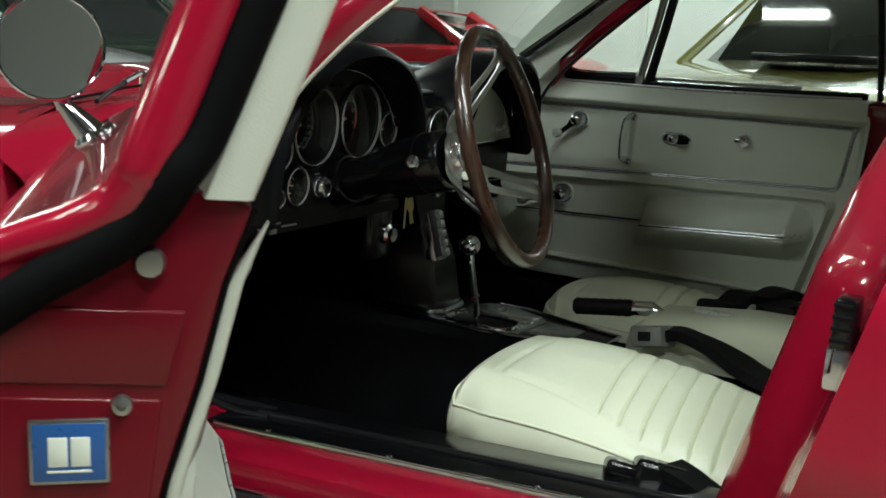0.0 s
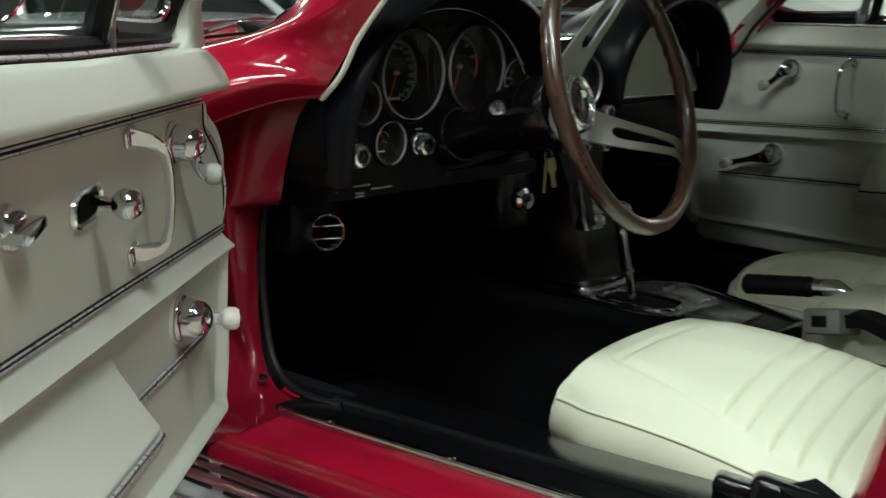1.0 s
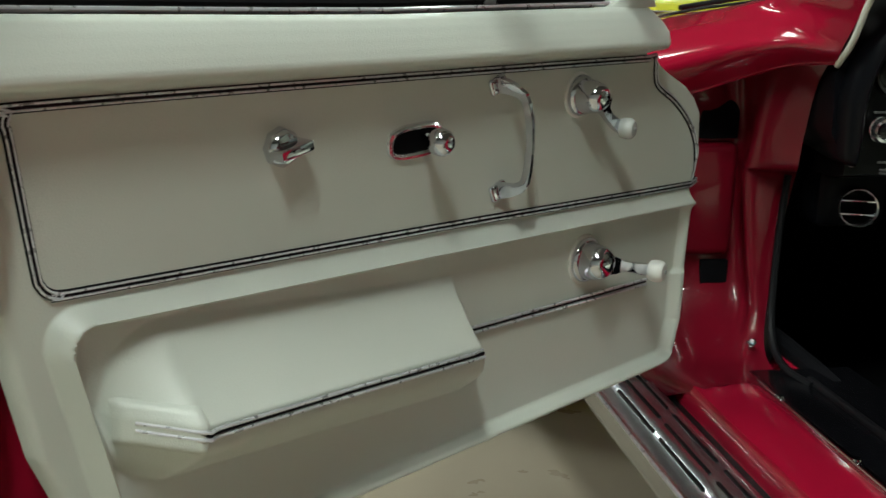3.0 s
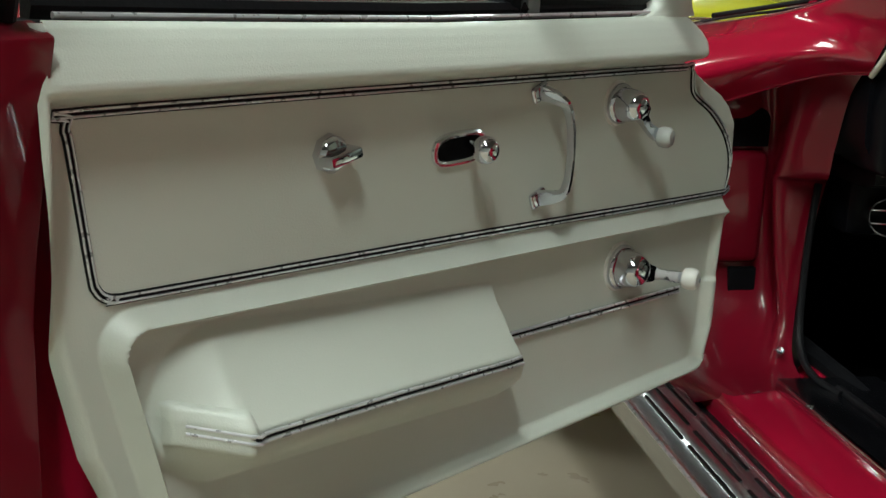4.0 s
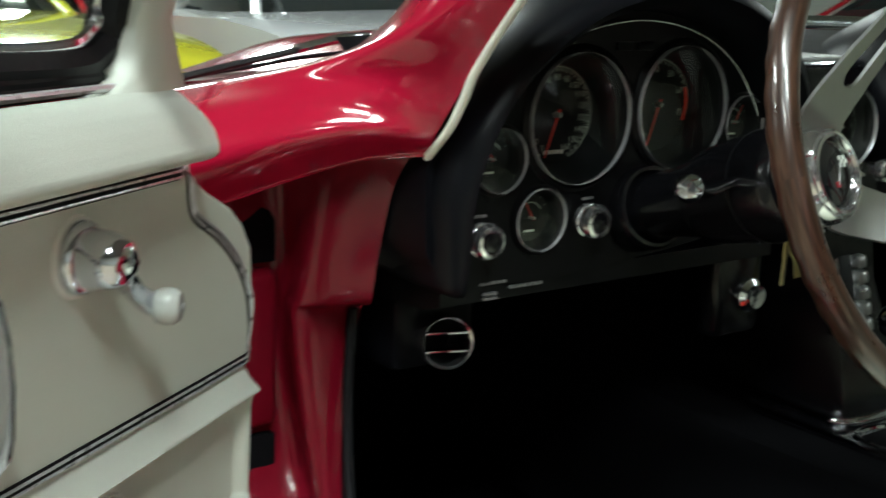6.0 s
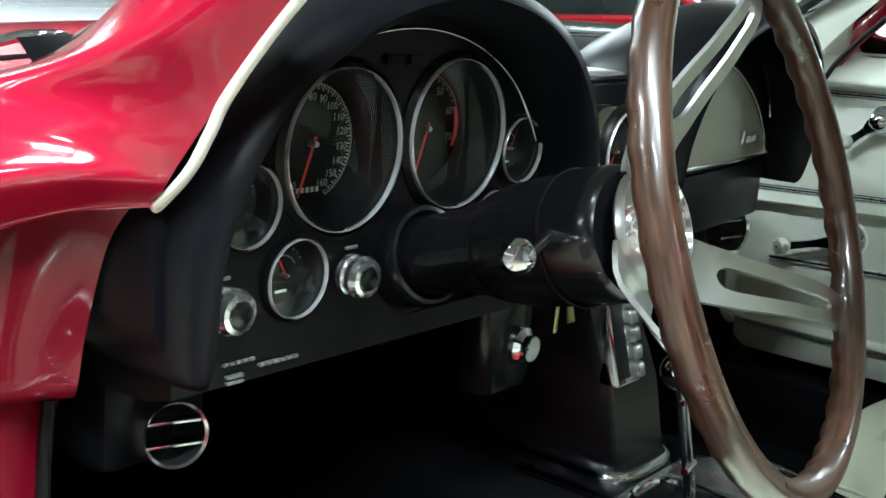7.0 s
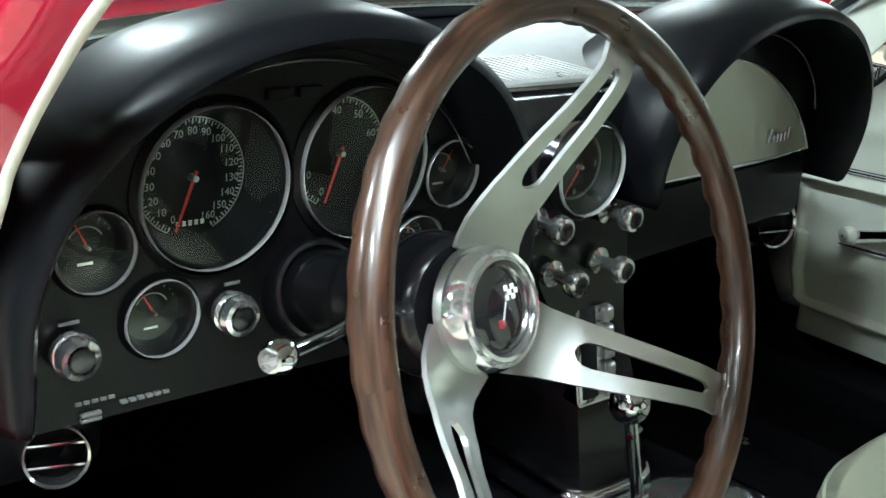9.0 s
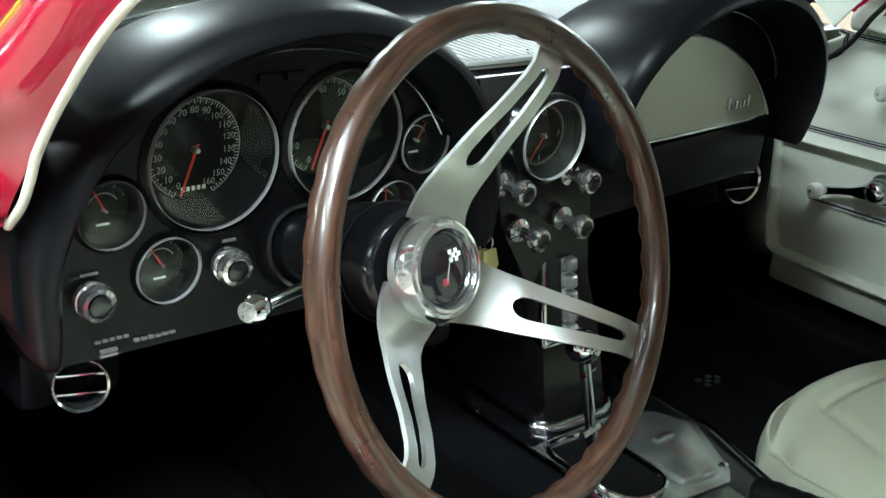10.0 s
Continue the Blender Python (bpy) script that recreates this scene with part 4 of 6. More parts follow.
knob("light_switch", -0.533, 0.004, 0.7075, 0.0165, 0.022)
knob("wiper_switch", -0.4095, 0.004, 0.714, 0.0165, 0.024)
for x, y, z in ((-0.094, 0.004, 0.739), (0.0, 0.004, 0.737), (-0.002, 0.004, 0.687), (-0.065, 0.004, 0.684)):
    knob("control_knob", x, y, z, 0.0135, 0.044)
# indicator slots and small bars of lettering
for x in (-0.372, -0.345):
    part("warning_light", box(x - 0.010, x + 0.010, 0.0, 0.006, 0.868, 0.876, 0.001), DIAL, dash, "unlit warning light")
part("panel_screw", lathe([(0, 0.002), (0.003, 0.0015), (0.004, 0)], 10, axis_to((-0.502, 0.004, 0.835), (0, -1, 0))), SATIN, dash)
WORDS = [(-0.540, -0.525, 0.727), (-0.412, -0.399, 0.733)] + [(-0.5285 + 0.0062 * k, -0.5240 + 0.0062 * k, 0.6655) for k in range(5)] + [(-0.524, -0.509, 0.6555), (-0.524, -0.509, 0.6515)] + [(-0.494 + 0.0066 * k, -0.4892 + 0.0066 * k, 0.6590) for k in range(6)]
for x0, x1, z in WORDS:
    part("lettering", box(x0, x1, 0.0025 if z > 0.7 else 0.002, 0.006, z - 0.0012, z + 0.0012, 0.0003), INK, dash, "tiny pale lettering")
part("under_dash", loft([[(x, 0.006, 0.668), (x, 0.006, 0.649), (x, 0.03, 0.642), (x, 0.55, 0.61), (x, 0.55, 0.66)] for x in (-0.57, -0.45, -0.30, -0.13)]), PANEL, dash)


def air_vent(x, y, z, r, aim):
    ring = part("air_vent", lathe([(r * 0.9, 0.0), (r * 0.92, 0.02), (r, 0.022), (r * 1.05, 0.016), (r * 1.05, -0.02), (r * 0.9, -0.02), (r * 0.9, 0)], 36, axis_to((x, y, z), aim)), KNOBM, dash, "round chrome-ringed air vent")
    part("ball", lathe([(0, -0.012), (r * 0.5, -0.008), (r * 0.9, 0.004)], 28, axis_to((x, y, z), aim)), RUBBER, ring)
    for dz in (-0.35, 0.35):
        hw = math.sqrt(1 - dz * dz) * r * 0.95
        part("vane", xform(box(-hw, hw, -0.0012, 0.0012, 0.0, 0.018, 0.0005), axis_to((x, y, z), aim) @ Matrix.Translation((0, dz * r, 0))), CHROME, ring)


air_vent(-0.507, 0.085, 0.590, 0.0248, (-0.35, -1, 0.15))
air_vent(0.434, 0.098, 0.636, 0.031, (-0.2, -1, 0.1))
part("vent_housing", box(-0.56, -0.46, 0.09, 0.16, 0.56, 0.64, 0.015), BLACK, dash)
part("vent_housing", box(0.385, 0.485, 0.112, 0.18, 0.59, 0.675, 0.015), BLACK, dash)

# glove box
GL = [(0.0565, 0.752), (0.055, 0.775), (0.058, 0.805), (0.075, 0.836), (0.118, 0.859), (0.174, 0.8685), (0.241, 0.8565), (0.313, 0.8225), (0.357, 0.786), (0.384, 0.754), (0.380, 0.748)]
def shear(bm):
    for v in bm.verts:
        v.co.y += 0.10 * max(0, v.co.x - 0.06) + 0.004
    return bm
glout = [(x, z) for x, _, z in curve_pts([(x, 0, z) for x, z in GL], 5)]
part("glove_surround", shear(prism([(x, z) for x, _, z in curve_pts([(x, 0, z) for x, z in ARCH2], 5)] + [(0.40, 0.690), (0.2, 0.672), (0.045, 0.672)], 0.006, 0.03, "y", 0.002)), PANEL, dash, "black glove box surround")
gd = part("glove_door", shear(prism(glout, -0.006, 0.008, "y", 0.002)), GLOVE, dash, "pale brushed metal glove box door")
part("door_edge", shear(tube([(x, -0.006, z) for x, z in glout], 0.0022, 8, True, up=(0, 1, 0))), CHROME, gd)
for k, (w, h) in enumerate(((0.010, 0.016), (0.005, 0.009), (0.006, 0.010), (0.005, 0.009), (0.006, 0.010), (0.006, 0.014))):
    part("badge_bar", shear(box(0.284 + 0.0085 * k, 0.284 + 0.0085 * k + w * 0.8, -0.010, -0.006, 0.768, 0.768 + h, 0.001)), CHROME, gd)
part("glove_lock", shear(lathe([(0, 0.010), (0.006, 0.010), (0.008, 0.008), (0.010, 0.0)], 18, axis_to((0.178, 0.0, 0.880), (0, -1, 0)))), CHROME, dash, "chrome push lock")
part("glove_trim", shear(tube([(x, -0.001, z - 0.007) for x, _, z in curve_pts([(x, 0, z) for x, z in ARCH2], 5)[12:44]], 0.002, 8, up=(0, 1, 0))), CHROME, dash)
part("glove_lower", shear(box(0.045, 0.408, 0.0, 0.05, 0.668, 0.742, 0.010)), BLACK, dash)
# radio
def lean(bm):
    for v in bm.verts:
        v.co.y += (v.co.z - 0.58) * 0.42
        v.co.x += (v.co.z - 0.58) * 0.22
    return bm


rad = part("radio", lean(box(-0.021, 0.030, -0.012, 0.03, 0.545, 0.640, 0.004)), CHROME, dash, "upright chrome-framed radio")
part("radio_scale", lean(box(-0.016, 0.007, -0.0135, 0.0, 0.552, 0.633, 0.002)), DIAL, rad, "dark tuning scale")
for k in range(5):
    part("radio_button", lean(box(0.010, 0.026, -0.021, 0.0, 0.552 + 0.0165 * k, 0.566 + 0.0165 * k, 0.003)), SILVER, rad, "silver push button")
# ignition switch, keys
ig = part("ignition_switch", lathe([(0.018, 0), (0.018, 0.006), (0.012, 0.010), (0.012, 0.016), (0, 0.017)], 24, axis_to((-0.156, 0.012, 0.607), (0, -1, 0))), CHROME, dash)
part("red_mark", box(-0.172, -0.167, 0.002, 0.006, 0.598, 0.603, 0.001), NEEDLE, ig)
part("switch_panel", box(-0.20, -0.125, 0.014, 0.05, 0.56, 0.68, 0.012), SATIN, dash)
keys = thing("key_ring", "brass keys hanging from the dashboard", "keys")
part("key", xform(prism([(-0.008, 0.0), (0.006, 0.0), (0.008, -0.018), (0.004, -0.03), (0.006, -0.055), (-0.004, -0.055), (-0.004, -0.03), (-0.009, -0.018)], -0.001, 0.001, "y", 0.0005), pose(-0.105, 0.004, 0.668, 0, 8, 20)), BRASS, keys)
part("key", xform(prism([(-0.008, 0.0), (0.006, 0.0), (0.008, -0.018), (0.003, -0.028), (0.005, -0.048), (-0.004, -0.048), (-0.004, -0.028), (-0.009, -0.018)], -0.001, 0.001, "y", 0.0005), pose(-0.099, 0.0, 0.668, 0, -10, -15)), BRASS, keys)
part("ring", tube([(-0.102 + 0.009 * math.cos(a), 0.004, 0.672 + 0.009 * math.sin(a)) for a in [k * math.pi / 8 for k in range(16)]], 0.001, 6, True, up=(0, 1, 0)), CHROME, keys)

# ---- steering column and wheel ----
N = Vector((0.1323, -1.0, 0.3405)).normalized()
UX = N.cross(Vector((0, 0, 1))).normalized() * -1
VY = N.cross(UX).normalized()
if VY.z < 0:
    VY = -VY
WC = Vector((-0.3623, -0.2958, 0.8102))
WM = Matrix(((UX.x, VY.x, N.x, WC.x), (UX.y, VY.y, N.y, WC.y), (UX.z, VY.z, N.z, WC.z), (0, 0, 0, 1)))
HUB, COLLAR = WC - N * 0.08, Vector((-0.3385, 0.0, 0.7175))
CM = axis_to(HUB, HUB - COLLAR) @ Matrix.Translation((0, 0, 0.08))
SHROUD = mat("glossy_black_shroud", (0.004, 0.004, 0.005), 0.22, var=0.1, scale=12, rvar=0.03, spec=0.45)
col = thing("steering_column", "black steering column with chrome indicator lever", "steering column")
part("column_tube", lathe([(0.0, -0.36), (0.031, -0.36), (0.031, -0.27), (0.0325, -0.245), (0.0355, -0.222), (0.0385, -0.206)], 36, CM), SHROUD, col, "glossy black column tube")
part("column_shroud", lathe([(0.036, -0.212), (0.0405, -0.204), (0.0435, -0.190), (0.0455, -0.165), (0.047, -0.13), (0.0465, -0.100), (0.0450, -0.091), (0.042, -0.088), (0, -0.088)], 40, CM), SHROUD, col, "satin black shroud")
part("shroud_seam", lathe([(0.0473, -0.134), (0.0482, -0.132), (0.0478, -0.130)], 40, CM), RUBBER, col)
part("column_collar", lathe([(0.040, -0.33), (0.0405, -0.300), (0.0400, -0.294), (0.038, -0.290), (0.035, -0.289), (0.031, -0.293)], 36, CM), SATIN, col, "rolled black collar")
lev = part("indicator_lever", tube([(-0.395, -0.165, 0.778), (-0.465, -0.192, 0.776), (-0.513, -0.217, 0.784)], 0.0052, 10, scales=[0.8, 1, 1.15]), CHROME, col, "chrome lever")
part("lever_knob", lathe([(0, 0.012), (0.007, 0.0105), (0.0105, 0.004), (0.0105, -0.004), (0.006, -0.012), (0, -0.013)], 20, axis_to((-0.522, -0.224, 0.788), (-0.8, -0.45, 0.1))), CHROME, lev)

sw = thing("steering_wheel", "three-spoke steering wheel with walnut rim, turned", "steering wheel")
RC, RR = 0.1716, 0.0108
rim = bmesh.new()
nm, ns = 240, 14
rg = []
for i in range(nm):
    a = 2 * math.pi * i / nm
    wave = 0.0013 * (math.sin(44 * a) * 0.5 + 0.5)
    row = []
    for j in range(ns):
        b = 2 * math.pi * j / ns
        rad_off = math.cos(b)
        inner = (0.9 * max(0, -rad_off) + 0.5) * max(0, 0.25 - math.sin(b))
        r = RR - wave * inner * 1.5
        row.append(rim.verts.new(Vector(((RC + r * rad_off) * math.cos(a), (RC + r * rad_off) * math.sin(a), r * 1.12 * math.sin(b)))))
    rg.append(row)
for i in range(nm):
    for j in range(ns):
        rim.faces.new((rg[i][j], rg[(i + 1) % nm][j], rg[(i + 1) % nm][(j + 1) % ns], rg[i][(j + 1) % ns]))
part("rim", rim, WOOD, sw, "walnut rim with finger grips").matrix_local = WM


def spoke(deg):
    """Dished flat spoke with a long slot."""
    m = WM @ Matrix.Rotation(radians(deg), 4, "Z")
    hub_z = -0.081
    def zz(x):
        return hub_z + 0.015 * step(x, 0.042, 0.085) + 0.062 * step(x, 0.06, 0.160)
    xs = [0.030, 0.038, 0.05, 0.06, 0.072, 0.0775, 0.0785, 0.080, 0.083, 0.088, 0.10, 0.12, 0.14, 0.147, 0.1495, 0.151, 0.164]
    wide = [(0.030, 0.030), (0.038, 0.0285), (0.05, 0.0255), (0.06, 0.0235), (0.072, 0.0222), (0.085, 0.0210), (0.10, 0.0193), (0.12, 0.0170), (0.14, 0.0148), (0.152, 0.0138), (0.164, 0.0138)]
    hw = {x: lerp_list(wide, x) for x in xs}
    sl = {0.0785: 0.0035, 0.080: 0.0058, 0.083: 0.0078, 0.088: 0.0086, 0.10: 0.0078, 0.12: 0.0062, 0.14: 0.0047, 0.147: 0.0040, 0.1495: 0.0026}
    bm = bmesh.new()
    for s in (1, -1):
        prev = None
        for x in xs:
            o, i = hw[x] * s, sl.get(x, 0.0) * s
            cur = [bm.verts.new(m @ Vector((x, o, zz(x)))), bm.verts.new(m @ Vector((x, i, zz(x))))]
            if prev:
                bm.faces.new((prev[0], cur[0], cur[1], prev[1]))
            prev = cur
    bmesh.ops.remove_doubles(bm, verts=bm.verts, dist=1e-5)
    bmesh.ops.recalc_face_normals(bm, faces=bm.faces)
    bmesh.ops.solidify(bm, geom=bm.faces[:], thickness=0.0035)
    return bm


for deg in (60, -33.4, -136):
    part("spoke", spoke(deg), BRUSH, sw, "brushed steel spoke with a slot")
part("hub_plate", lathe([(0, -0.086), (0.036, -0.086), (0.0395, -0.083), (0.0395, -0.078), (0.0385, -0.074), (0, -0.074)], 40, WM), BRUSH, sw)
part("horn_ring", lathe([(0.0385, -0.079), (0.0395, -0.074), (0.0385, -0.067), (0.0360, -0.062), (0.0335, -0.064), (0.0320, -0.060), (0.0295, -0.0595), (0.0278, -0.064)], 44, WM), KNOBM, sw, "chrome horn button ring")
cap = part("horn_cap", lathe([(0, -0.0595), (0.015, -0.060), (0.024, -0.0615), (0.0285, -0.065)], 36, WM), mat("horn_black", (0.012, 0.012, 0.013), 0.08, var=0.1, coat=1.0), sw, "glossy black horn cap")
for i in range(4):
    for j in range(3):
        if (i + j) % 2 == 0:
            bmq = box(-0.0016, 0.0016, -0.0016, 0.0016, 0, 0.0006, 0)
            part("flag_check", xform(bmq, WM @ Matrix.Translation((0.003 + 0.0030 * i, 0.006 + 0.0030 * j, -0.0600))), MARK, cap, "white flag square")
part("red_flag", xform(box(-0.006, 0.0, -0.011, -0.006, 0, 0.0006, 0.0002), WM @ Matrix.Translation((-0.002, 0, -0.0600))), mat("flag_red", (0.25, 0.02, 0.03), 0.4, var=0.2, scale=300), cap, "small red flag")
part("flag_pole", xform(tube([(-0.004, -0.009, 0.0004), (0.004, 0.011, 0.0004)], 0.0005, 6), WM @ Matrix.Translation((0.0, 0, -0.0600))), SILVER, cap)

# ---- console, lever and brake ----
con = thing("centre_console", "black centre console with chrome-edged shift plate", "console")
part("tunnel", loft([[(CX + x * k, y, z + dz) for x, dz in ((-0.15, -0.20), (-0.125, -0.03), (-0.10, -0.006), (0.10, -0.006), (0.125, -0.03), (0.15, -0.20))] for y, z, k in ((0.55, 0.50, 1.1), (0.05, 0.445, 1.0), (-0.3, 0.445, 0.95), (-0.9, 0.46, 0.95))]), CARPET, con)
CC = 0.025
part("shift_plate", prism([(CC - 0.085, 0.06), (CC + 0.125, 0.06), (CC + 0.13, -0.13), (CC + 0.055, -0.36), (CC - 0.055, -0.36), (CC - 0.085, -0.20)], 0.437, 0.444, "z", 0.004), SATIN, con, "glossy black plate")
part("plate_trim", tube([(CC - 0.085, 0.06, 0.445), (CC - 0.085, -0.20, 0.445), (CC - 0.055, -0.36, 0.445), (CC + 0.055, -0.36, 0.445), (CC + 0.13, -0.13, 0.445), (CC + 0.125, 0.06, 0.445)], 0.004, 8), CHROME, con, "chrome plate edge")
part("stack_foot", tube(curve_pts([(-0.022, 0.10, 0.446), (-0.024, -0.005, 0.447), (-0.018, -0.026, 0.447), (0.0, -0.036, 0.447), (0.066, -0.036, 0.447), (0.088, -0.026, 0.447), (0.094, -0.005, 0.447), (0.092, 0.10, 0.446)], 5), 0.008, 10), CHROME, con, "chrome foot moulding")
part("gate_frame", tube(curve_pts([(-0.044, -0.066, 0.448), (-0.052, -0.10, 0.448), (-0.050, -0.165, 0.448), (-0.030, -0.190, 0.448), (0.006, -0.188, 0.448), (0.024, -0.165, 0.448), (0.026, -0.10, 0.448), (0.018, -0.066, 0.448), (-0.014, -0.058, 0.448)], 5, True), 0.004, 8), CHROME, con, "chrome gate frame")
part("gate_plate", prism([(-0.044, -0.066), (0.018, -0.066), (0.025, -0.12), (0.022, -0.17), (0.005, -0.186), (-0.03, -0.188), (-0.05, -0.16), (-0.05, -0.10)], 0.4435, 0.4475, "z", 0.0015), RUBBER, con)
part("ash_tray", prism([(0.034, -0.060), (0.088, -0.060), (0.118, -0.078), (0.134, -0.115), (0.092, -0.19), (0.080, -0.198), (0.034, -0.192)], 0.4445, 0.452, "z", 0.003), SHIFT, con, "silver ash tray lid")
part("gate_frame", prism([(-0.062, -0.050), (0.094, -0.046), (0.130, -0.070), (0.150, -0.115), (0.102, -0.20), (0.084, -0.214), (-0.040, -0.208), (-0.064, -0.17)], 0.441, 0.4458, "z", 0.002), SHIFT, con, "satin silver shift plate")
part("tray_tab", box(0.066, 0.094, -0.126, -0.118, 0.450, 0.456, 0.001), BRUSH, con)
part("window_switch", prism([(-0.03, -0.215), (0.07, -0.222), (0.06, -0.30), (-0.02, -0.30)], 0.442, 0.449, "z", 0.002), SHIFT, con, "silver console panel")
for x in (CC - 0.078, CC + 0.078):
    for y in (0.045, -0.19):
        part("plate_screw", lathe([(0, 0.004), (0.005, 0.003), (0.0065, 0)], 12, Matrix.Translation((x, y, 0.444))), CHROME, con)
lever = thing("gear_lever", "chrome gear lever with a ball knob", "gear lever", CAR @ Matrix.Translation((-0.008, -0.006, 0.006)))
part("rod", tube([(-0.023, -0.116, 0.444), (-0.034, -0.108, 0.51), (-0.046, -0.100, 0.575)], 0.0062, 12), CHROME, lever)
part("lockout", tube([(-0.052, -0.118, 0.492), (-0.022, -0.112, 0.492)], 0.004, 8), CHROME, lever)
part("lockout_bar", tube([(-0.050, -0.106, 0.556), (-0.028, -0.100, 0.556)], 0.003, 8), CHROME, lever)
part("ball", lathe([(0.019 * math.sin(a), -0.019 * math.cos(a)) for a in [math.pi * k / 16 for k in range(17)]], 24, Matrix.Translation((-0.0475, -0.099, 0.586))), CHROME, lever, "chrome ball knob")
hb = thing("handbrake", "black ribbed handbrake grip with chrome end", "handbrake")
HB0, HB1 = Vector((0.004, -0.292, 0.505)), Vector((0.018, -0.397, 0.517))
hp = [HB0.lerp(HB1, k / 24) for k in range(25)]
part("grip", tube(hp, 0.015, 14, scales=[0.7] + [1.0 + 0.035 * math.sin(k * 1.9) for k in range(23)] + [0.85]), RUBBER, hb)
part("stem", tube([HB1, HB1.lerp(HB0, -0.3), HB1.lerp(HB0, -0.5) - Vector((0, 0, 0.012)), Vector((0.03, -0.46, 0.45))], 0.013, 14), CHROME, hb)

# ---- seats ----
def seat(name, label, x0, x1, y0, y1, z0, tilt, crown, nose):
    """Cushion and back of a bucket seat with a pleated middle."""
    t = thing(name, label, "seat")
    cx, hw = (x0 + x1) / 2, (x1 - x0) / 2
    ln = 0.503

    def top(u, v):
        a, f = 2 * v - 1, u * (y0 - y1) / ln
        ex = 1 - 0.10 * (1 - step(f, 0.0, 0.22)) ** 2 * abs(a) ** 2
        x = cx + a * hw * ex
        y = y0 - ln * f - nose * abs(a) ** 2.4 * (1 - step(f, 0, 0.3))
        edge = max(abs(a) ** 7, (1 - min(1, f / 0.07)) ** 2.2 * 0.9)
        z = z0 + tilt * (a + 1) + crown * math.sin(math.pi * min(0.9, f * 0.9)) * (1 - 0.4 * abs(a)) - 0.035 * edge - 0.03 * min(1, f)
        z -= 0.030 * min(1, f) ** 1.5
        near, far = -0.42 - 0.75 * min(f, 0.62), 0.74
        b = ((a - near) / (far - near) * 2 - 1) * 0.66
        inner = step(abs(b), 0.66, 0.62) * step(f, 0.13, 0.16)
        ridge = abs(abs(b) - 0.66) / 0.06
        z -= 0.0035 * max(0, 1 - ridge) * step(f, 0.11, 0.15)
        z -= 0.0035 * max(0, 1 - abs(f - 0.145 - 0.02 * b) / 0.025) * step(abs(b), 0.70, 0.64)
        z += 0.003 * inner
        g = (f + 0.055 * b - 0.452) * ln / 0.0345
        if inner > 0 and g > -0.5:
            z -= inner * 0.0028 * (1 - 2 * abs(g - round(g))) ** (2.2 if g > 0 else 6)
            z -= inner * 0.011 * max(0, 1 - abs(g - round(g)) / 0.07)
        return (x, y, z)

    part("cushion", sheet(top, 380, 90), WHITES, t, "white vinyl cushion with cross pleats", 70)
    front = [top(0, k / 30) for k in range(31)]
    left, right = [top(k / 30, 0) for k in range(31)], [top(k / 30, 1) for k in range(31)]
    border = left[::-1] + front[1:-1] + right
    skirt = loft([[(cx + (x - cx) * k, y + dy * (y > y0 - 0.1), z + dz if dz > -0.15 else z0 - 0.19) for x, y, z in border] for k, dy, dz in ((0.996, -0.002, 0.003), (1.014, 0.003, -0.003), (1.040, 0.005, -0.016), (1.052, 0.005, -0.030), (1.046, 0.003, -0.042), (1.018, -0.001, -0.056), (1.0, -0.005, -0.075), (0.985, -0.010, -0.2))], caps=False, closed=False)
    part("side_skirt", skirt, WHITES, t, "", 60)
    part("piping", tube([(cx + (x - cx) * 1.004, y, z + 0.001) for x, y, z in border], 0.0026, 8), WHITES, t)
    def back(u, v):
        a = 2 * v - 1
        zz = z0 - 0.03 + 0.40 * u
        x = cx + a * hw * (1.0 - 0.25 * u**3)
        bulge = 0.05 * (1 - abs(a) ** 3) * (1 - 0.5 * u) + (0.03 * abs(a) ** 1.5 if abs(a) < 0.9 else 0.012)
        y = y1 - 0.02 - 0.20 * u + bulge - 0.05 * step(u, 0.9, 1.0) - 0.03 * step(abs(a), 0.88, 1)
        if abs(a) < 0.6 and 0.1 < u < 0.85:
            y += 0.005 * abs(math.sin(math.pi * (u * 0.4) / 0.052)) ** 0.5
        return (x, y, zz)
    part("backrest", sheet(back, 60, 40, -0.06), WHITES, t, "white vinyl backrest", 70)
    part("seat_base", box(x0 + 0.03, x1 - 0.03, y1, y0 - 0.04, 0.26, z0 - 0.12, 0.01), RUBBER, t)
    return t


seat("driver_seat", "white vinyl bucket seat with pleated middle", -0.488, -0.105, -0.262, -0.885, 0.472, 0.008, 0.038, 0.035)
seat("passenger_seat", "white vinyl bucket seat in the shade", 0.180, 0.575, -0.120, -0.80, 0.462, 0.0, 0.045, 0.065)
arm = thing("storage_box", "white vinyl padded armrest box between the seats", "armrest box")
part("pad", loft([[(0.030 + x * k, y, z + dz) for x, dz in ((-0.075, -0.10), (-0.075, -0.01), (-0.055, 0.008), (0.055, 0.008), (0.075, -0.01), (0.075, -0.10))] for y, z, k in ((-0.408, 0.482, 0.85), (-0.44, 0.512, 1), (-0.60, 0.530, 1.05), (-0.80, 0.534, 1.05), (-0.90, 0.524, 1.0))]), WHITES, arm, "", 50)
part("chrome_strip", box(0.012, 0.028, -0.572, -0.505, 0.5300, 0.538, 0.002), BRIGHT, arm, "chrome strip")

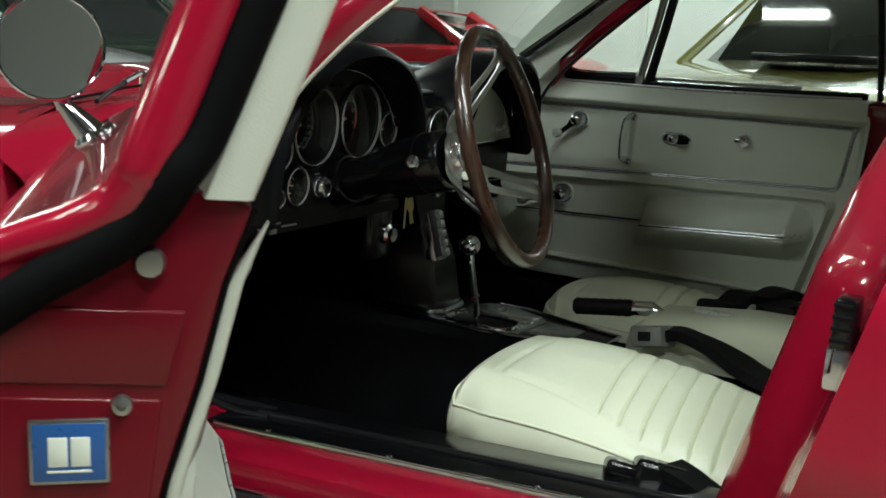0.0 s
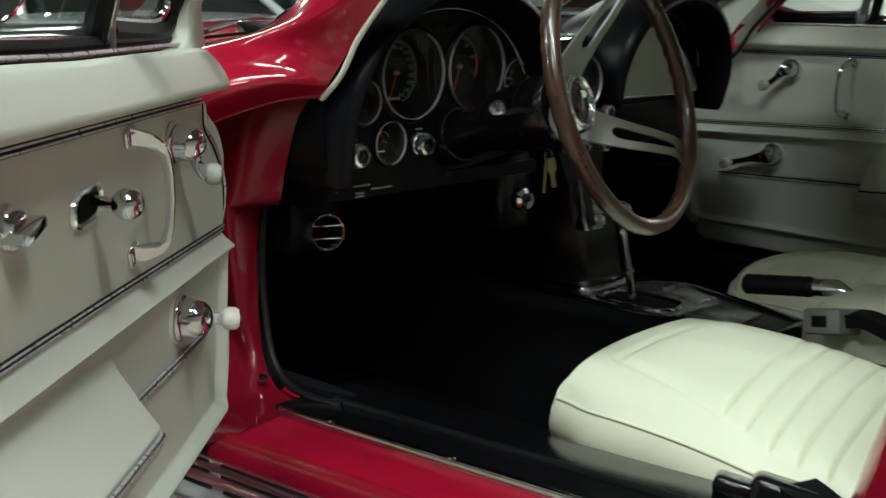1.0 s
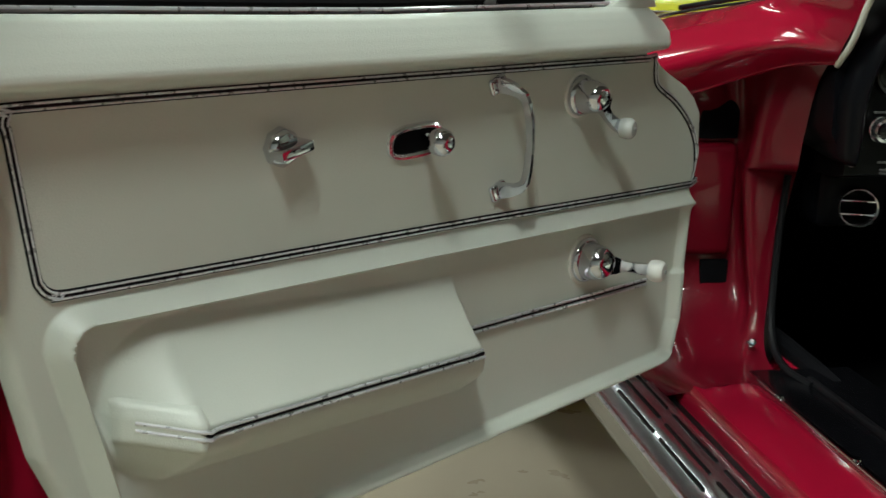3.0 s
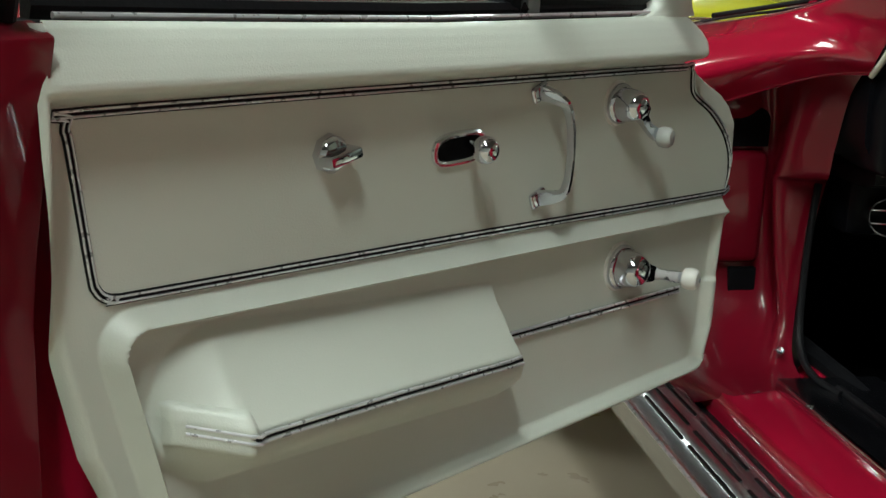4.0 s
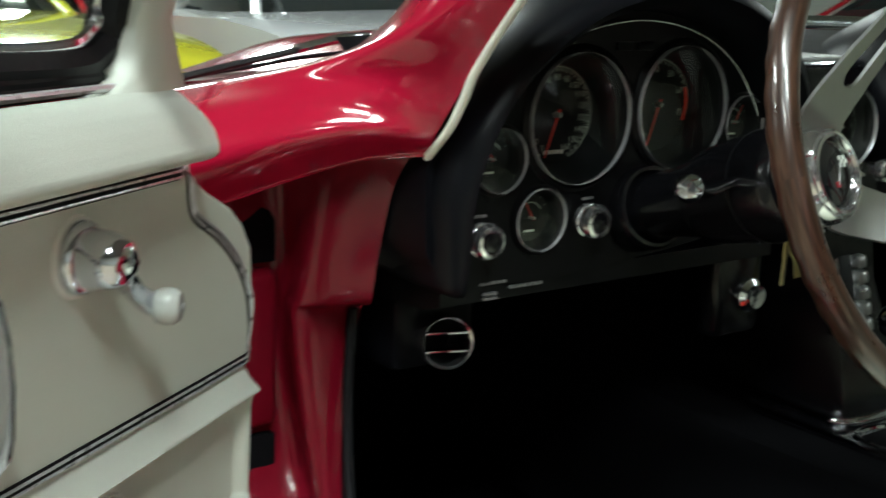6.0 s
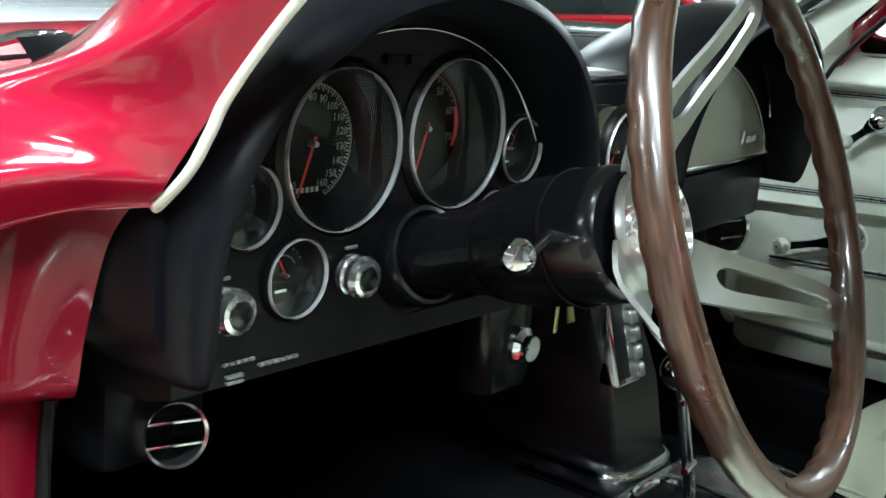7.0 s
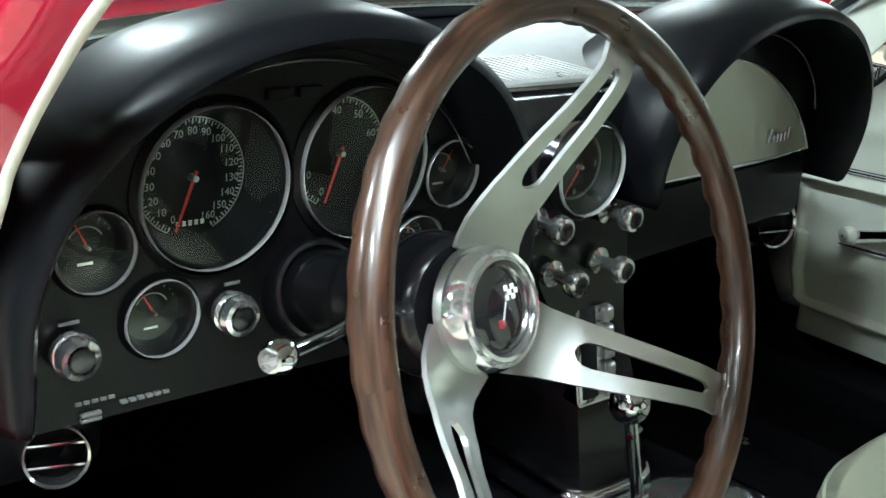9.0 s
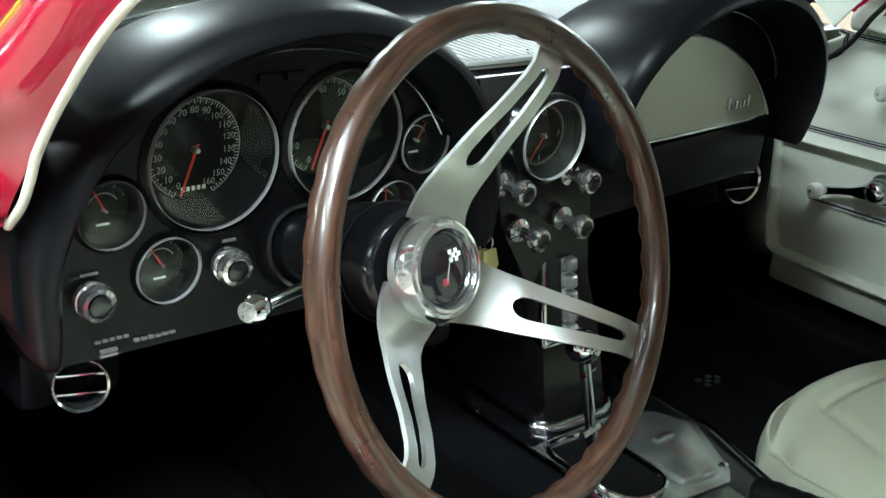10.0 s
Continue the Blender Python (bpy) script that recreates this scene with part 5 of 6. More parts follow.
bk = thing("seat_belt", "black seat belt with silver buckle on the seat", "seat belt", group="seat belts")
part("buckle", xform(box(-0.028, 0.028, -0.018, 0.018, -0.03, 0.03, 0.006), pose(-0.062, -0.462, 0.494, 78, 8, -12)), GREYP, bk, "grey buckle")
part("button", xform(box(-0.0295, -0.026, -0.008, 0.008, -0.014, 0.010, 0.003), pose(-0.062, -0.462, 0.494, 78, 8, -12)), RUBBER, bk, "black release slot")
part("webbing", sweep(curve_pts([(-0.050, -0.482, 0.502), (-0.048, -0.515, 0.506), (-0.062, -0.575, 0.494), (-0.085, -0.64, 0.470), (-0.105, -0.74, 0.45)], 6), [(-0.032, -0.009), (0.032, -0.009), (0.032, 0.009), (-0.032, 0.009)]), BELT, bk)
b2 = thing("seat_belt", "black seat belt end lying by the door sill", "seat belt", group="seat belts")
part("buckle_body", xform(join(box(-0.027, 0.027, -0.045, 0.030, -0.026, 0.020, 0.010, 3), box(-0.024, 0.024, 0.024, 0.066, -0.012, 0.008, 0.007, 3)), pose(-0.540, -0.625, 0.432, 10, 12, 24)), SATIN, b2, "glossy black plastic buckle")
part("buckle_tongue", xform(box(-0.010, 0.010, 0.042, 0.055, 0.0, 0.0095, 0.001), pose(-0.540, -0.625, 0.432, 10, 12, 24)), SILVER, b2)
part("webbing", sweep(curve_pts([(-0.535, -0.64, 0.446), (-0.545, -0.67, 0.440), (-0.55, -0.71, 0.425), (-0.55, -0.78, 0.40)], 6), [(-0.026, -0.007), (0.026, -0.007), (0.026, 0.007), (-0.026, 0.007)]), BELT, b2)
b3 = thing("seat_belt", "black seat belt heaped on the passenger seat", "seat belt", group="seat belts")
part("webbing", sweep(curve_pts([(0.185, -0.50, 0.488), (0.235, -0.48, 0.498), (0.29, -0.50, 0.492), (0.34, -0.51, 0.504), (0.40, -0.54, 0.494), (0.47, -0.56, 0.500), (0.53, -0.60, 0.485)], 6), [(-0.026, -0.009), (0.026, -0.009), (0.026, 0.009), (-0.026, 0.009)]), BELT, b3)
part("webbing", sweep(curve_pts([(0.20, -0.57, 0.482), (0.27, -0.60, 0.496), (0.33, -0.57, 0.488), (0.40, -0.61, 0.492)], 6), [(-0.026, -0.010), (0.026, -0.010), (0.026, 0.010), (-0.026, 0.010)]), BELT, b3)
part("buckle_tongue", xform(box(-0.022, 0.022, -0.012, 0.012, -0.003, 0.003, 0.002), pose(0.36, -0.48, 0.512, 10, 20, 30)), SILVER, b3)

STITCH = mat("stitched_red", (0.10, 0.02, 0.015), 0.8)
THREAD = mat("stitched_grey", (0.045, 0.05, 0.045), 0.8)
for dx, dy, x0, x1, label in ((0.0, 0.0, -0.54, -0.19, "black floor mat with a stitched flag emblem"), (0.862, 0.012, 0.22, 0.56, "black passenger floor mat with a faint stitched check")):
    mat_t = thing("floor_mat", label, "floor mat", group="floor mats")
    part("mat", prism([(x0 + 0.01, 0.26), (x1 - 0.01, 0.26), (x1, -0.22), (x0, -0.22)], 0.262, 0.270, "z", 0.004), CARPET, mat_t)
    thread = INK if dx == 0 else THREAD
    if dx == 0:
        for a, b in (((-0.372, 0.085), (-0.335, 0.150)), ((-0.335, 0.085), (-0.372, 0.150))):
            part("emblem_pole", tube([(a[0] + dx, a[1] + dy, 0.272), (b[0] + dx, b[1] + dy, 0.272)], 0.0016, 6), thread, mat_t)
        part("emblem_flag", box(-0.415, -0.372, 0.120, 0.148, 0.270, 0.2722, 0.0005), STITCH, mat_t)
    for i in range(4):
        for j in range(3):
            if (i + j) % 2 == 0:
                part("emblem_square", box(-0.336 + 0.012 * i + dx, -0.326 + 0.012 * i + dx, 0.126 + 0.009 * j + dy, 0.134 + 0.009 * j + dy, 0.270, 0.2722, 0.0005), thread, mat_t)

# ---- doors ----
FRONT = [(0.445, 0.165), (0.456, 0.192), (0.495, 0.205), (0.56, 0.207), (0.617, 0.212), (0.66, 0.222), (0.70, 0.231), (0.732, 0.229), (0.752, 0.214), (0.767, 0.194), (0.785, 0.156), (0.797, 0.136), (0.804, 0.124), (0.809, 0.111), (0.818, 0.105), (0.826, 0.107), (0.834, 0.110), (0.843, 0.107), (0.853, 0.099), (0.90, 0.096)]
REAR = [(0.44, -0.575), (0.537, -0.607), (0.572, -0.622), (0.67, -0.644), (0.72, -0.651), (0.80, -0.657), (0.90, -0.660)]
TRIM = [(-0.610, 0.8225), (-0.30, 0.815), (0.108, 0.8035), (0.121, 0.800), (0.123, 0.785), (0.130, 0.772), (0.165, 0.752), (0.195, 0.727), (0.213, 0.70), (0.218, 0.672), (0.217, 0.655), (0.208, 0.6515), (-0.20, 0.672), (-0.566, 0.6880), (-0.592, 0.6895), (-0.602, 0.6922), (-0.6085, 0.6992), (-0.6120, 0.713), (-0.6235, 0.800), (-0.6260, 0.812), (-0.6225, 0.8195)]


LIP = [(-0.56, 0.589), (-0.518, 0.581), (-0.19, 0.557)]


def belt(y):
    """Height of the bright line along the window sill."""
    return lerp_list([(-0.65, 0.886), (-0.41, 0.8745), (-0.28, 0.869), (-0.10, 0.8650), (0.04, 0.862), (0.12, 0.858)], y)


def skin(y, z):
    """Depth of the vinyl panel towards the cabin."""
    x = -0.682
    tr = 0.8065 - 0.0264 * y
    r = (z - tr) / (belt(y) - tr)
    x += lerp_list([(0.06, 0.0), (0.10, 0.002), (0.14, 0.008), (0.18, 0.018), (0.22, 0.0275), (0.26, 0.0325), (0.31, 0.0345), (0.38, 0.034), (0.50, 0.031), (0.65, 0.0262), (0.80, 0.0205), (0.92, 0.0145), (0.98, 0.008), (1.03, -0.002), (1.08, -0.02)], r)
    led = 0.634 + 0.045 * (0.2 - y)
    # ledge under the trim, and the recess below it
    fy = lerp_list(FRONT, z)
    dt, dr = led - z, (y + 0.597 - 0.26 * (0.65 - z)) * 0.967
    d = 0.028 - math.hypot(0.028 - dt, 0.028 - dr) if dt < 0.028 and dr < 0.028 else min(dt, dr)
    ahead = step(y, fy - 0.008, fy - 0.036)
    inside = step(d, 0.0005, 0.012) * step(z, 0.450, 0.461) * ahead
    x += 0.018 * min(1, max(0, (d + 0.012) / 0.0125)) * step(y, fy, fy - 0.02)
    x -= 0.045 * inside
    # armrest
    lip = lerp_list(LIP, y)
    end = -0.188 + (0.56 - z) * 0.35 * (z < 0.56)
    wide = step(y, -0.590, -0.582) * step(y, end, end - 0.008)
    if wide > 0:
        out = lerp_list([(-0.12, 0.016), (-0.095, 0.014), (-0.058, 0.004), (-0.012, 0.0), (0.012, 0.0)], z - lip)
        up = max(0.0, min(1.0, (lip + 0.118 - z) / 0.112)) ** 1.25
        down = step(z, lip - 0.085, lip - 0.008)
        reach = lerp_list([(-0.588, 0.0), (-0.560, 0.044), (-0.554, 0.050), (-0.523, 0.084), (-0.517, 0.087), (-0.50, 0.085), (-0.36, 0.076), (-0.19, 0.069)], y) * (up if z > lip else 1) * (down if z < lip else 1)
        x += wide * reach * inside
    # flap ahead of the armrest
    fl = step(y, -0.186 + (0.555 - z) * 0.40, -0.180 + (0.555 - z) * 0.40) * step(z, 0.556, 0.550)
    x += 0.024 * fl * inside * (1 - wide)
    x = max(x, -0.682 + 0.038 * step(y, -0.638, -0.656) * step(z, 0.90, 0.88))
    # rolled rim
    rim_y = min(y - lerp_list(REAR, z), lerp_list(FRONT, z) - y, z - 0.442)
    x -= 0.012 * (1 - min(1, max(0, rim_y) / 0.012)) ** 2
    return x


def door_panel():
    def f(u, v):
        z = 0.442 + 0.448 * v
        y0, y1 = lerp_list(REAR, z), lerp_list(FRONT, z)
        led = 0.634 + 0.045 * (0.2 - y0 - (y1 - y0) * u)
        z = 0.442 + (led - 0.442) * v / 0.46 if v < 0.46 else led + (0.890 - led) * (v - 0.46) / 0.54
        y0, y1 = lerp_list(REAR, z), lerp_list(FRONT, z)
        yr = -0.597 + 0.26 * (0.65 - min(z, 0.66))
        y = y0 + (yr - y0) * u / 0.07 if u < 0.07 else yr + (y1 - yr) * (u - 0.07) / 0.93
        z = min(z, belt(y) - 0.001)
        return (skin(y, z), y, z)
    return sheet(f, 340, 300)


def on_skin(pts, lift=0.0):
    return [(skin(y, z) + lift, y, z) for y, z in pts]


def crank(parent, name, y, z, tip_y, tip_z, r, kn, knob_mat, knob_label):
    """Domed hub on a washer, a waisted arm and a turned knob."""
    x = skin(y, z)
    part("washer", lathe([(0, 0.002), (r * 1.16, 0.002), (r * 1.2, 0.0)], 32, axis_to((x, y, z), (1, 0, 0))), WPLAST, parent, "white washer")
    c = part(name, lathe([(r * 1.05, 0.001), (r * 1.08, 0.004), (r * 1.03, 0.007), (r * 0.90, 0.009), (r * 0.87, 0.013), (r * 0.84, 0.020), (r * 0.74, 0.027), (r * 0.56, 0.032), (r * 0.30, 0.035), (0, 0.036)], 36, axis_to((x, y, z), (1, 0, 0))), CHROME, parent, "domed chrome window crank")
    h = Vector((x + 0.022, y, z))
    tip = Vector((x + 0.024, tip_y, tip_z))
    line = [h.lerp(tip, f) + Vector((dx, 0, 0)) for f, dx in ((0.05, 0.0), (0.25, 0.002), (0.45, -0.002), (0.7, -0.003), (0.9, 0.0), (1.0, 0.001))]
    part("crank_arm", sweep(line, [(-0.0055, -0.004), (0.0055, -0.004), (0.0068, 0), (0.0055, 0.004), (-0.0055, 0.004), (-0.0068, 0)], up=(1, 0, 0), scales=[2.0, 1.5, 0.95, 0.85, 1.0, 0.9]), CHROME, c)
    part("crank_knob", lathe([(0.006 * kn, 0.0), (0.007 * kn, 0.004 * kn), (0.0125 * kn, 0.008 * kn), (0.0138 * kn, 0.014 * kn), (0.0132 * kn, 0.021 * kn), (0.010 * kn, 0.0250 * kn), (0, 0.0262 * kn)], 24, axis_to(tip - Vector((0.003, 0, 0)), (1, 0.25, 0))), knob_mat, c, knob_label)
    part("knob_screw", lathe([(0.0030 * kn, 0), (0.0028 * kn, 0.0008), (0, 0.001)], 12, axis_to(tip + Vector((0.0262 * kn - 0.0032, 0.0062 * kn, 0)), (1, 0.25, 0))), GREYP, c)


def car_door(m, label, mirror_too):
    d = thing("car_door", label, "car door", m, "doors of the red car")
    part("door_panel", door_panel(), WHITE, d, "white moulded vinyl panel", 85)
    sec = [(-0.72, 0.415), (-0.79, 0.405), (-0.835, 0.46), (-0.868, 0.58), (-0.876, 0.68), (-0.862, 0.755), (-0.825, 0.808), (-0.77, 0.844), (-0.735, 0.863), (-0.712, 0.872)]
    so = [(x, z) for x, _, z in curve_pts([(x, 0, z) for x, z in sec], 4)]
    rings = []
    for y in (-0.712, -0.706, -0.50, -0.2, 0.05, 0.12):
        rings.append([(x, y, z) for x, z in so] + [(-0.735, y, 0.865), (-0.735, y, 0.44)])
    part("door_shell", loft(rings), RED, d, "glossy red door skin", 30)
    part("door_nose", loft([[(-0.724, y, z) for y, z in ((0.10, 0.45), (0.10, 0.86))] + [(-0.724, lerp_list(FRONT, z) - 0.006, z) for z in (0.86, 0.80, 0.767, 0.73, 0.69, 0.62, 0.5, 0.46)], [(-0.80, y, z) for y, z in ((0.10, 0.45), (0.10, 0.80))] + [(-0.80, min(0.16, lerp_list(FRONT, z) - 0.01), z) for z in (0.80, 0.78, 0.76, 0.73, 0.69, 0.62, 0.5, 0.46)]]), RED_SHADE if mirror_too else RUBBER, d)
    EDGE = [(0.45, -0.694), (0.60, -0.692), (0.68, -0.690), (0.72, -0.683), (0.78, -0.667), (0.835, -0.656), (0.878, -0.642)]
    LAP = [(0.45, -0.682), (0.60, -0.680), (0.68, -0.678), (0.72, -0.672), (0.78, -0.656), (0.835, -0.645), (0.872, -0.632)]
    part("end_face", prism([(-0.78, 0.42)] + [(x, z) for z, x in EDGE] + [(-0.67, 0.886), (-0.737, 0.866), (-0.80, 0.835), (-0.848, 0.76), (-0.860, 0.68), (-0.852, 0.58), (-0.822, 0.46)], -0.713, -0.650, "y", 0.003), RED_SHADE, d, "red painted door end")
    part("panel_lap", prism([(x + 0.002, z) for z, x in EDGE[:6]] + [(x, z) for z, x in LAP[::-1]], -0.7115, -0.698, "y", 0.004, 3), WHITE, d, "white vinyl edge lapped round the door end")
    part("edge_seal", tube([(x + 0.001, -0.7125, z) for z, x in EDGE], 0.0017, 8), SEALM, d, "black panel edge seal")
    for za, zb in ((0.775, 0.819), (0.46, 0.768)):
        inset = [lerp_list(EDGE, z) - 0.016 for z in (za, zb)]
        part("pressing", prism([(-0.83, za), (inset[0], za), (inset[1], zb), (-0.83, zb)], -0.7150, -0.706, "y", 0.0025, 3), RED_SHADE, d)
    part("bottom_seal", tube([(-0.76, -0.60, 0.418), (-0.76, 0.0, 0.415), (-0.76, 0.12, 0.42)], 0.010, 8), RUBBER, d)
    if not mirror_too:
        part("panel_hem", box(-0.705, -0.678, -0.575, 0.172, 0.402, 0.455, 0.008), WHITE, d, "white lower hem of the panel")
    # end face with its seal, buffers and plate
    part("door_buffer", lathe([(0.0085, 0), (0.0085, 0.007), (0.0072, 0.010), (0, 0.011)], 20, axis_to((-0.696, -0.713, 0.846), (0, -1, 0))), SILVER, d)
    part("end_screw", lathe([(0.0060, 0), (0.0055, 0.004), (0.0025, 0.005), (0.0023, 0.002), (0, 0.002)], 18, axis_to((-0.708, -0.7150, 0.765), (0, -1, 0))), SILVER, d)
    pl = part("maker_plate", xform(box(-0.0215, 0.0215, -0.002, 0.002, -0.0185, 0.0185, 0.001), pose(-0.7350, -0.7170, 0.738, 0, -3, 0)), SILVER, d, "blue and silver maker's plate")
    part("plate_field", xform(box(-0.0195, 0.0195, -0.0028, 0.0, -0.0165, 0.0165, 0.0005), pose(-0.7350, -0.7170, 0.738, 0, -3, 0)), BLUE, pl)
    for k, x in enumerate((-0.006, 0.006)):
        part("plate_mark", xform(box(x - 0.0052, x + 0.0052, -0.0034, 0.0, -0.008, 0.009, 0.0005), pose(-0.7350, -0.7170, 0.738, 0, -3, 0)), MARK, pl)
    part("plate_mark", xform(box(-0.012, 0.012, -0.0034, 0.0, -0.0115, -0.0100, 0.0004), pose(-0.7350, -0.7170, 0.738, 0, -3, 0)), MARK, pl)
    # panel trims
    tl = curve_pts([(0, y, z) for y, z in TRIM], 4, True)
    tl = [(p.y, p.z) for p in tl]
    part("trim_band", sweep(on_skin(tl, 0.0004), ring_section(0.0041, 10, 0.0016), True, up=(1, 0, 0)), RUBBER, d, "black trim band edged in chrome")
    for off in (-0.0020, 0.0020):
        ln = []
        for i, (y, z) in enumerate(tl):
            a, b = Vector(tl[i - 1]), Vector(tl[(i + 1) % len(tl)])
            t = (b - a).normalized()
            ln.append((y + t.y * off, z - t.x * off))
        part("trim_line", tube(on_skin(ln, 0.0023), 0.0009, 8, True, up=(1, 0, 0)), BRIGHT, d)
    lip = [(-0.556, 0.5883), (-0.54, 0.5852), (-0.521, 0.5816), (-0.516, 0.5808), (-0.50, 0.5797), (-0.36, 0.5694), (-0.195, 0.5574)]
    flap = [(-0.183, 0.5632), (0.0, 0.556), (0.128, 0.551)]
    for line in (lip, flap):
        pts = [(p.y, p.z) for p in curve_pts([(0, y, z) for y, z in line], 6)]
        rise = [0.003 * step(y, -0.512, -0.518) for y, _ in pts]
        part("trim_band", tube([(x + r, y, z) for (x, y, z), r in zip(on_skin(pts, 0.001), rise)], 0.0018, 8, up=(1, 0, 0)), RUBBER, d)
        part("trim_line", tube([(x + r, y, z) for (x, y, z), r in zip(on_skin([(y, z + 0.0030) for y, z in pts], 0.003), rise)], 0.0016, 8, up=(1, 0, 0)), BRIGHT, d)
        part("trim_line", tube([(x + r, y, z) for (x, y, z), r in zip(on_skin([(y, z - 0.0030) for y, z in pts], 0.003), rise)], 0.0016, 8, up=(1, 0, 0)), BRIGHT, d)
    def end_cap(u, v):
        y = -0.563 + 0.046 * u
        z = lerp_list(LIP, y) + 0.001 + 0.031 * (v - 0.5)
        e = min(u * 0.046, (1 - u) * 0.046, v * 0.031, (1 - v) * 0.031)
        return (skin(y, z) + 0.0045 * min(1, e / 0.003) - 0.002, y, z)
    part("armrest_cap", sheet(end_cap, 24, 20, -0.003), WHITE, d, "white plastic armrest end cap", 50)
    # lock, release, pull and cranks
    x = skin(-0.398, 0.770)
    lk = part("lock_button", lathe([(0.0165, 0), (0.0165, 0.004), (0.0150, 0.008), (0.0120, 0.011), (0, 0.012)], 8, axis_to((x, -0.398, 0.770), (1, 0, 0))), CHROME, d, "chrome lock button")
    part("lock_wing", xform(box(-0.003, 0.020, -0.0165, 0.0165, -0.0045, 0.0045, 0.002), pose(x + 0.002, -0.396, 0.769, 12, 0, 0)), CHROME, lk)
    x = skin(-0.247, 0.757)
    oval = [(0.031 * math.copysign(abs(math.cos(a)) ** 0.6, math.cos(a)), 0.0125 * math.copysign(abs(math.sin(a)) ** 0.7, math.sin(a)) + 0.05 * math.cos(a) * 0.031) for a in [2 * math.pi * k / 32 for k in range(32)]]
    esc = part("release_cup", tube([(x + 0.0015, -0.247 + a, 0.757 + b) for a, b in oval], 0.0032, 8, True, up=(1, 0, 0)), KNOBM, d, "oval chrome release cup")
    part("cup_well", xform(prism(oval, 0.0, 0.0022, "x", 0.0), pose(x, -0.247, 0.757)), SEALM, esc)
    part("release_lever", tube([(x + 0.002, -0.236, 0.760), (x + 0.014, -0.242, 0.760), (x + 0.026, -0.246, 0.760)], 0.0045, 10), CHROME, esc)
    part("lever_ball", lathe([(0.0125 * math.sin(a), -0.0125 * math.cos(a)) for a in [math.pi * k / 12 for k in range(13)]], 20, Matrix.Translation((x + 0.033, -0.247, 0.760))), CHROME, esc, "chrome ball")
    x = skin(-0.12, 0.74)
    px = [(x + 0.001, -0.139, 0.797), (x + 0.006, -0.138, 0.797), (x + 0.017, -0.1335, 0.794), (x + 0.0255, -0.129, 0.788), (x + 0.029, -0.1275, 0.780), (x + 0.032, -0.1265, 0.764), (x + 0.033, -0.126, 0.742), (x + 0.0315, -0.1265, 0.718), (x + 0.029, -0.127, 0.707), (x + 0.0245, -0.128, 0.701), (x + 0.016, -0.130, 0.698), (x + 0.006, -0.133, 0.696), (x + 0.001, -0.134, 0.696)]
    pull = part("pull_handle", sweep(px, [(-0.0042, -0.0018), (0, -0.0028), (0.0042, -0.0018), (0.0042, 0.0018), (0, 0.0028), (-0.0042, 0.0018)], up=(0, 1, 0.2), scales=[1.8, 1.7, 1.45, 1.2, 1.05, 0.95, 0.9, 0.95, 1.05, 1.2, 1.45, 1.7, 1.8]), CHROME, d, "flat chrome pull handle", 40)
    for yf, z in ((-0.139, 0.797), (-0.134, 0.695)):
        part("handle_foot", xform(box(-0.001, 0.005, -0.011, 0.011, -0.008, 0.008, 0.0035, 3), pose(x, yf, z, 20, 0, 0)), CHROME, pull)
    crank(d, "vent_crank", -0.012, 0.7755, 0.026, 0.741, 0.0195, 0.8, CLEARK, "clear plastic knob")
    crank(d, "window_crank", 0.011, 0.5995, 0.096, 0.576, 0.0225, 0.9, WPLAST, "white plastic knob")
    # window: frame, seals, panes
    part("belt_seal", tube([(-0.697, y, belt(y) + 0.002) for y in (-0.62, -0.41, -0.28, -0.1, 0.05)], 0.006, 8), RUBBER, d, "black belt seal")
    part("belt_moulding", tube([(-0.683, y, belt(y) + 0.0015) for y in (-0.63, -0.41, -0.28, -0.1, 0.04)], 0.0024, 8), BRIGHT, d, "chrome belt moulding")
    part("inner_seal", loft([[(-0.694, y, b - 0.002), (-0.691, y, b + 0.007), (-0.694, y, b + 0.013), (-0.706, y, b + 0.013), (-0.706, y, b - 0.002)] for y, b in [(y, belt(y)) for y in (-0.64, -0.41, -0.28, -0.10, 0.04)]]), RUBBER, d, "black inner window seal")
    part("outer_moulding", tube([(-0.712, -0.50, 0.887), (-0.714, -0.2, 0.878), (-0.716, 0.08, 0.866)], 0.0125, 12), KNOBM, d, "bright outer belt moulding")
    rp = [(-0.660, -0.708, 0.872), (-0.630, -0.70, 0.98), (-0.578, -0.69, 1.10), (-0.552, -0.685, 1.17)]
    fp = [(-0.692, 0.138, 0.848), (-0.675, 0.118, 0.90), (-0.605, 0.02, 1.03), (-0.535, -0.14, 1.17)]
    tp = [rp[-1], (-0.53, -0.30, 1.185), fp[-1]]
    post, seal = [], []
    for z in (0.883, 0.888, 0.896, 0.92, 0.98, 1.05, 1.12, 1.165):
        xi, lean_y = -0.652 + 0.36 * (z - 0.89), 0.10 * (z - 0.89)
        wy = 0.030 + 0.012 * math.exp(-(max(z, 0.868) - 0.868) / 0.02)
        ya = -0.722 + lean_y
        post.append([(xi - 0.014, ya, z), (xi + 0.008, ya + 0.001, z), (xi + 0.012, ya + 0.005, z), (xi + 0.013, ya + wy - 0.004, z), (xi + 0.010, ya + wy, z), (xi - 0.020, ya + wy, z)])
        if z > 0.9:
            seal.append((xi - 0.028, ya - 0.004, z))
    part("frame_rear", loft(post), WHITE, d, "white rear window post", 50)
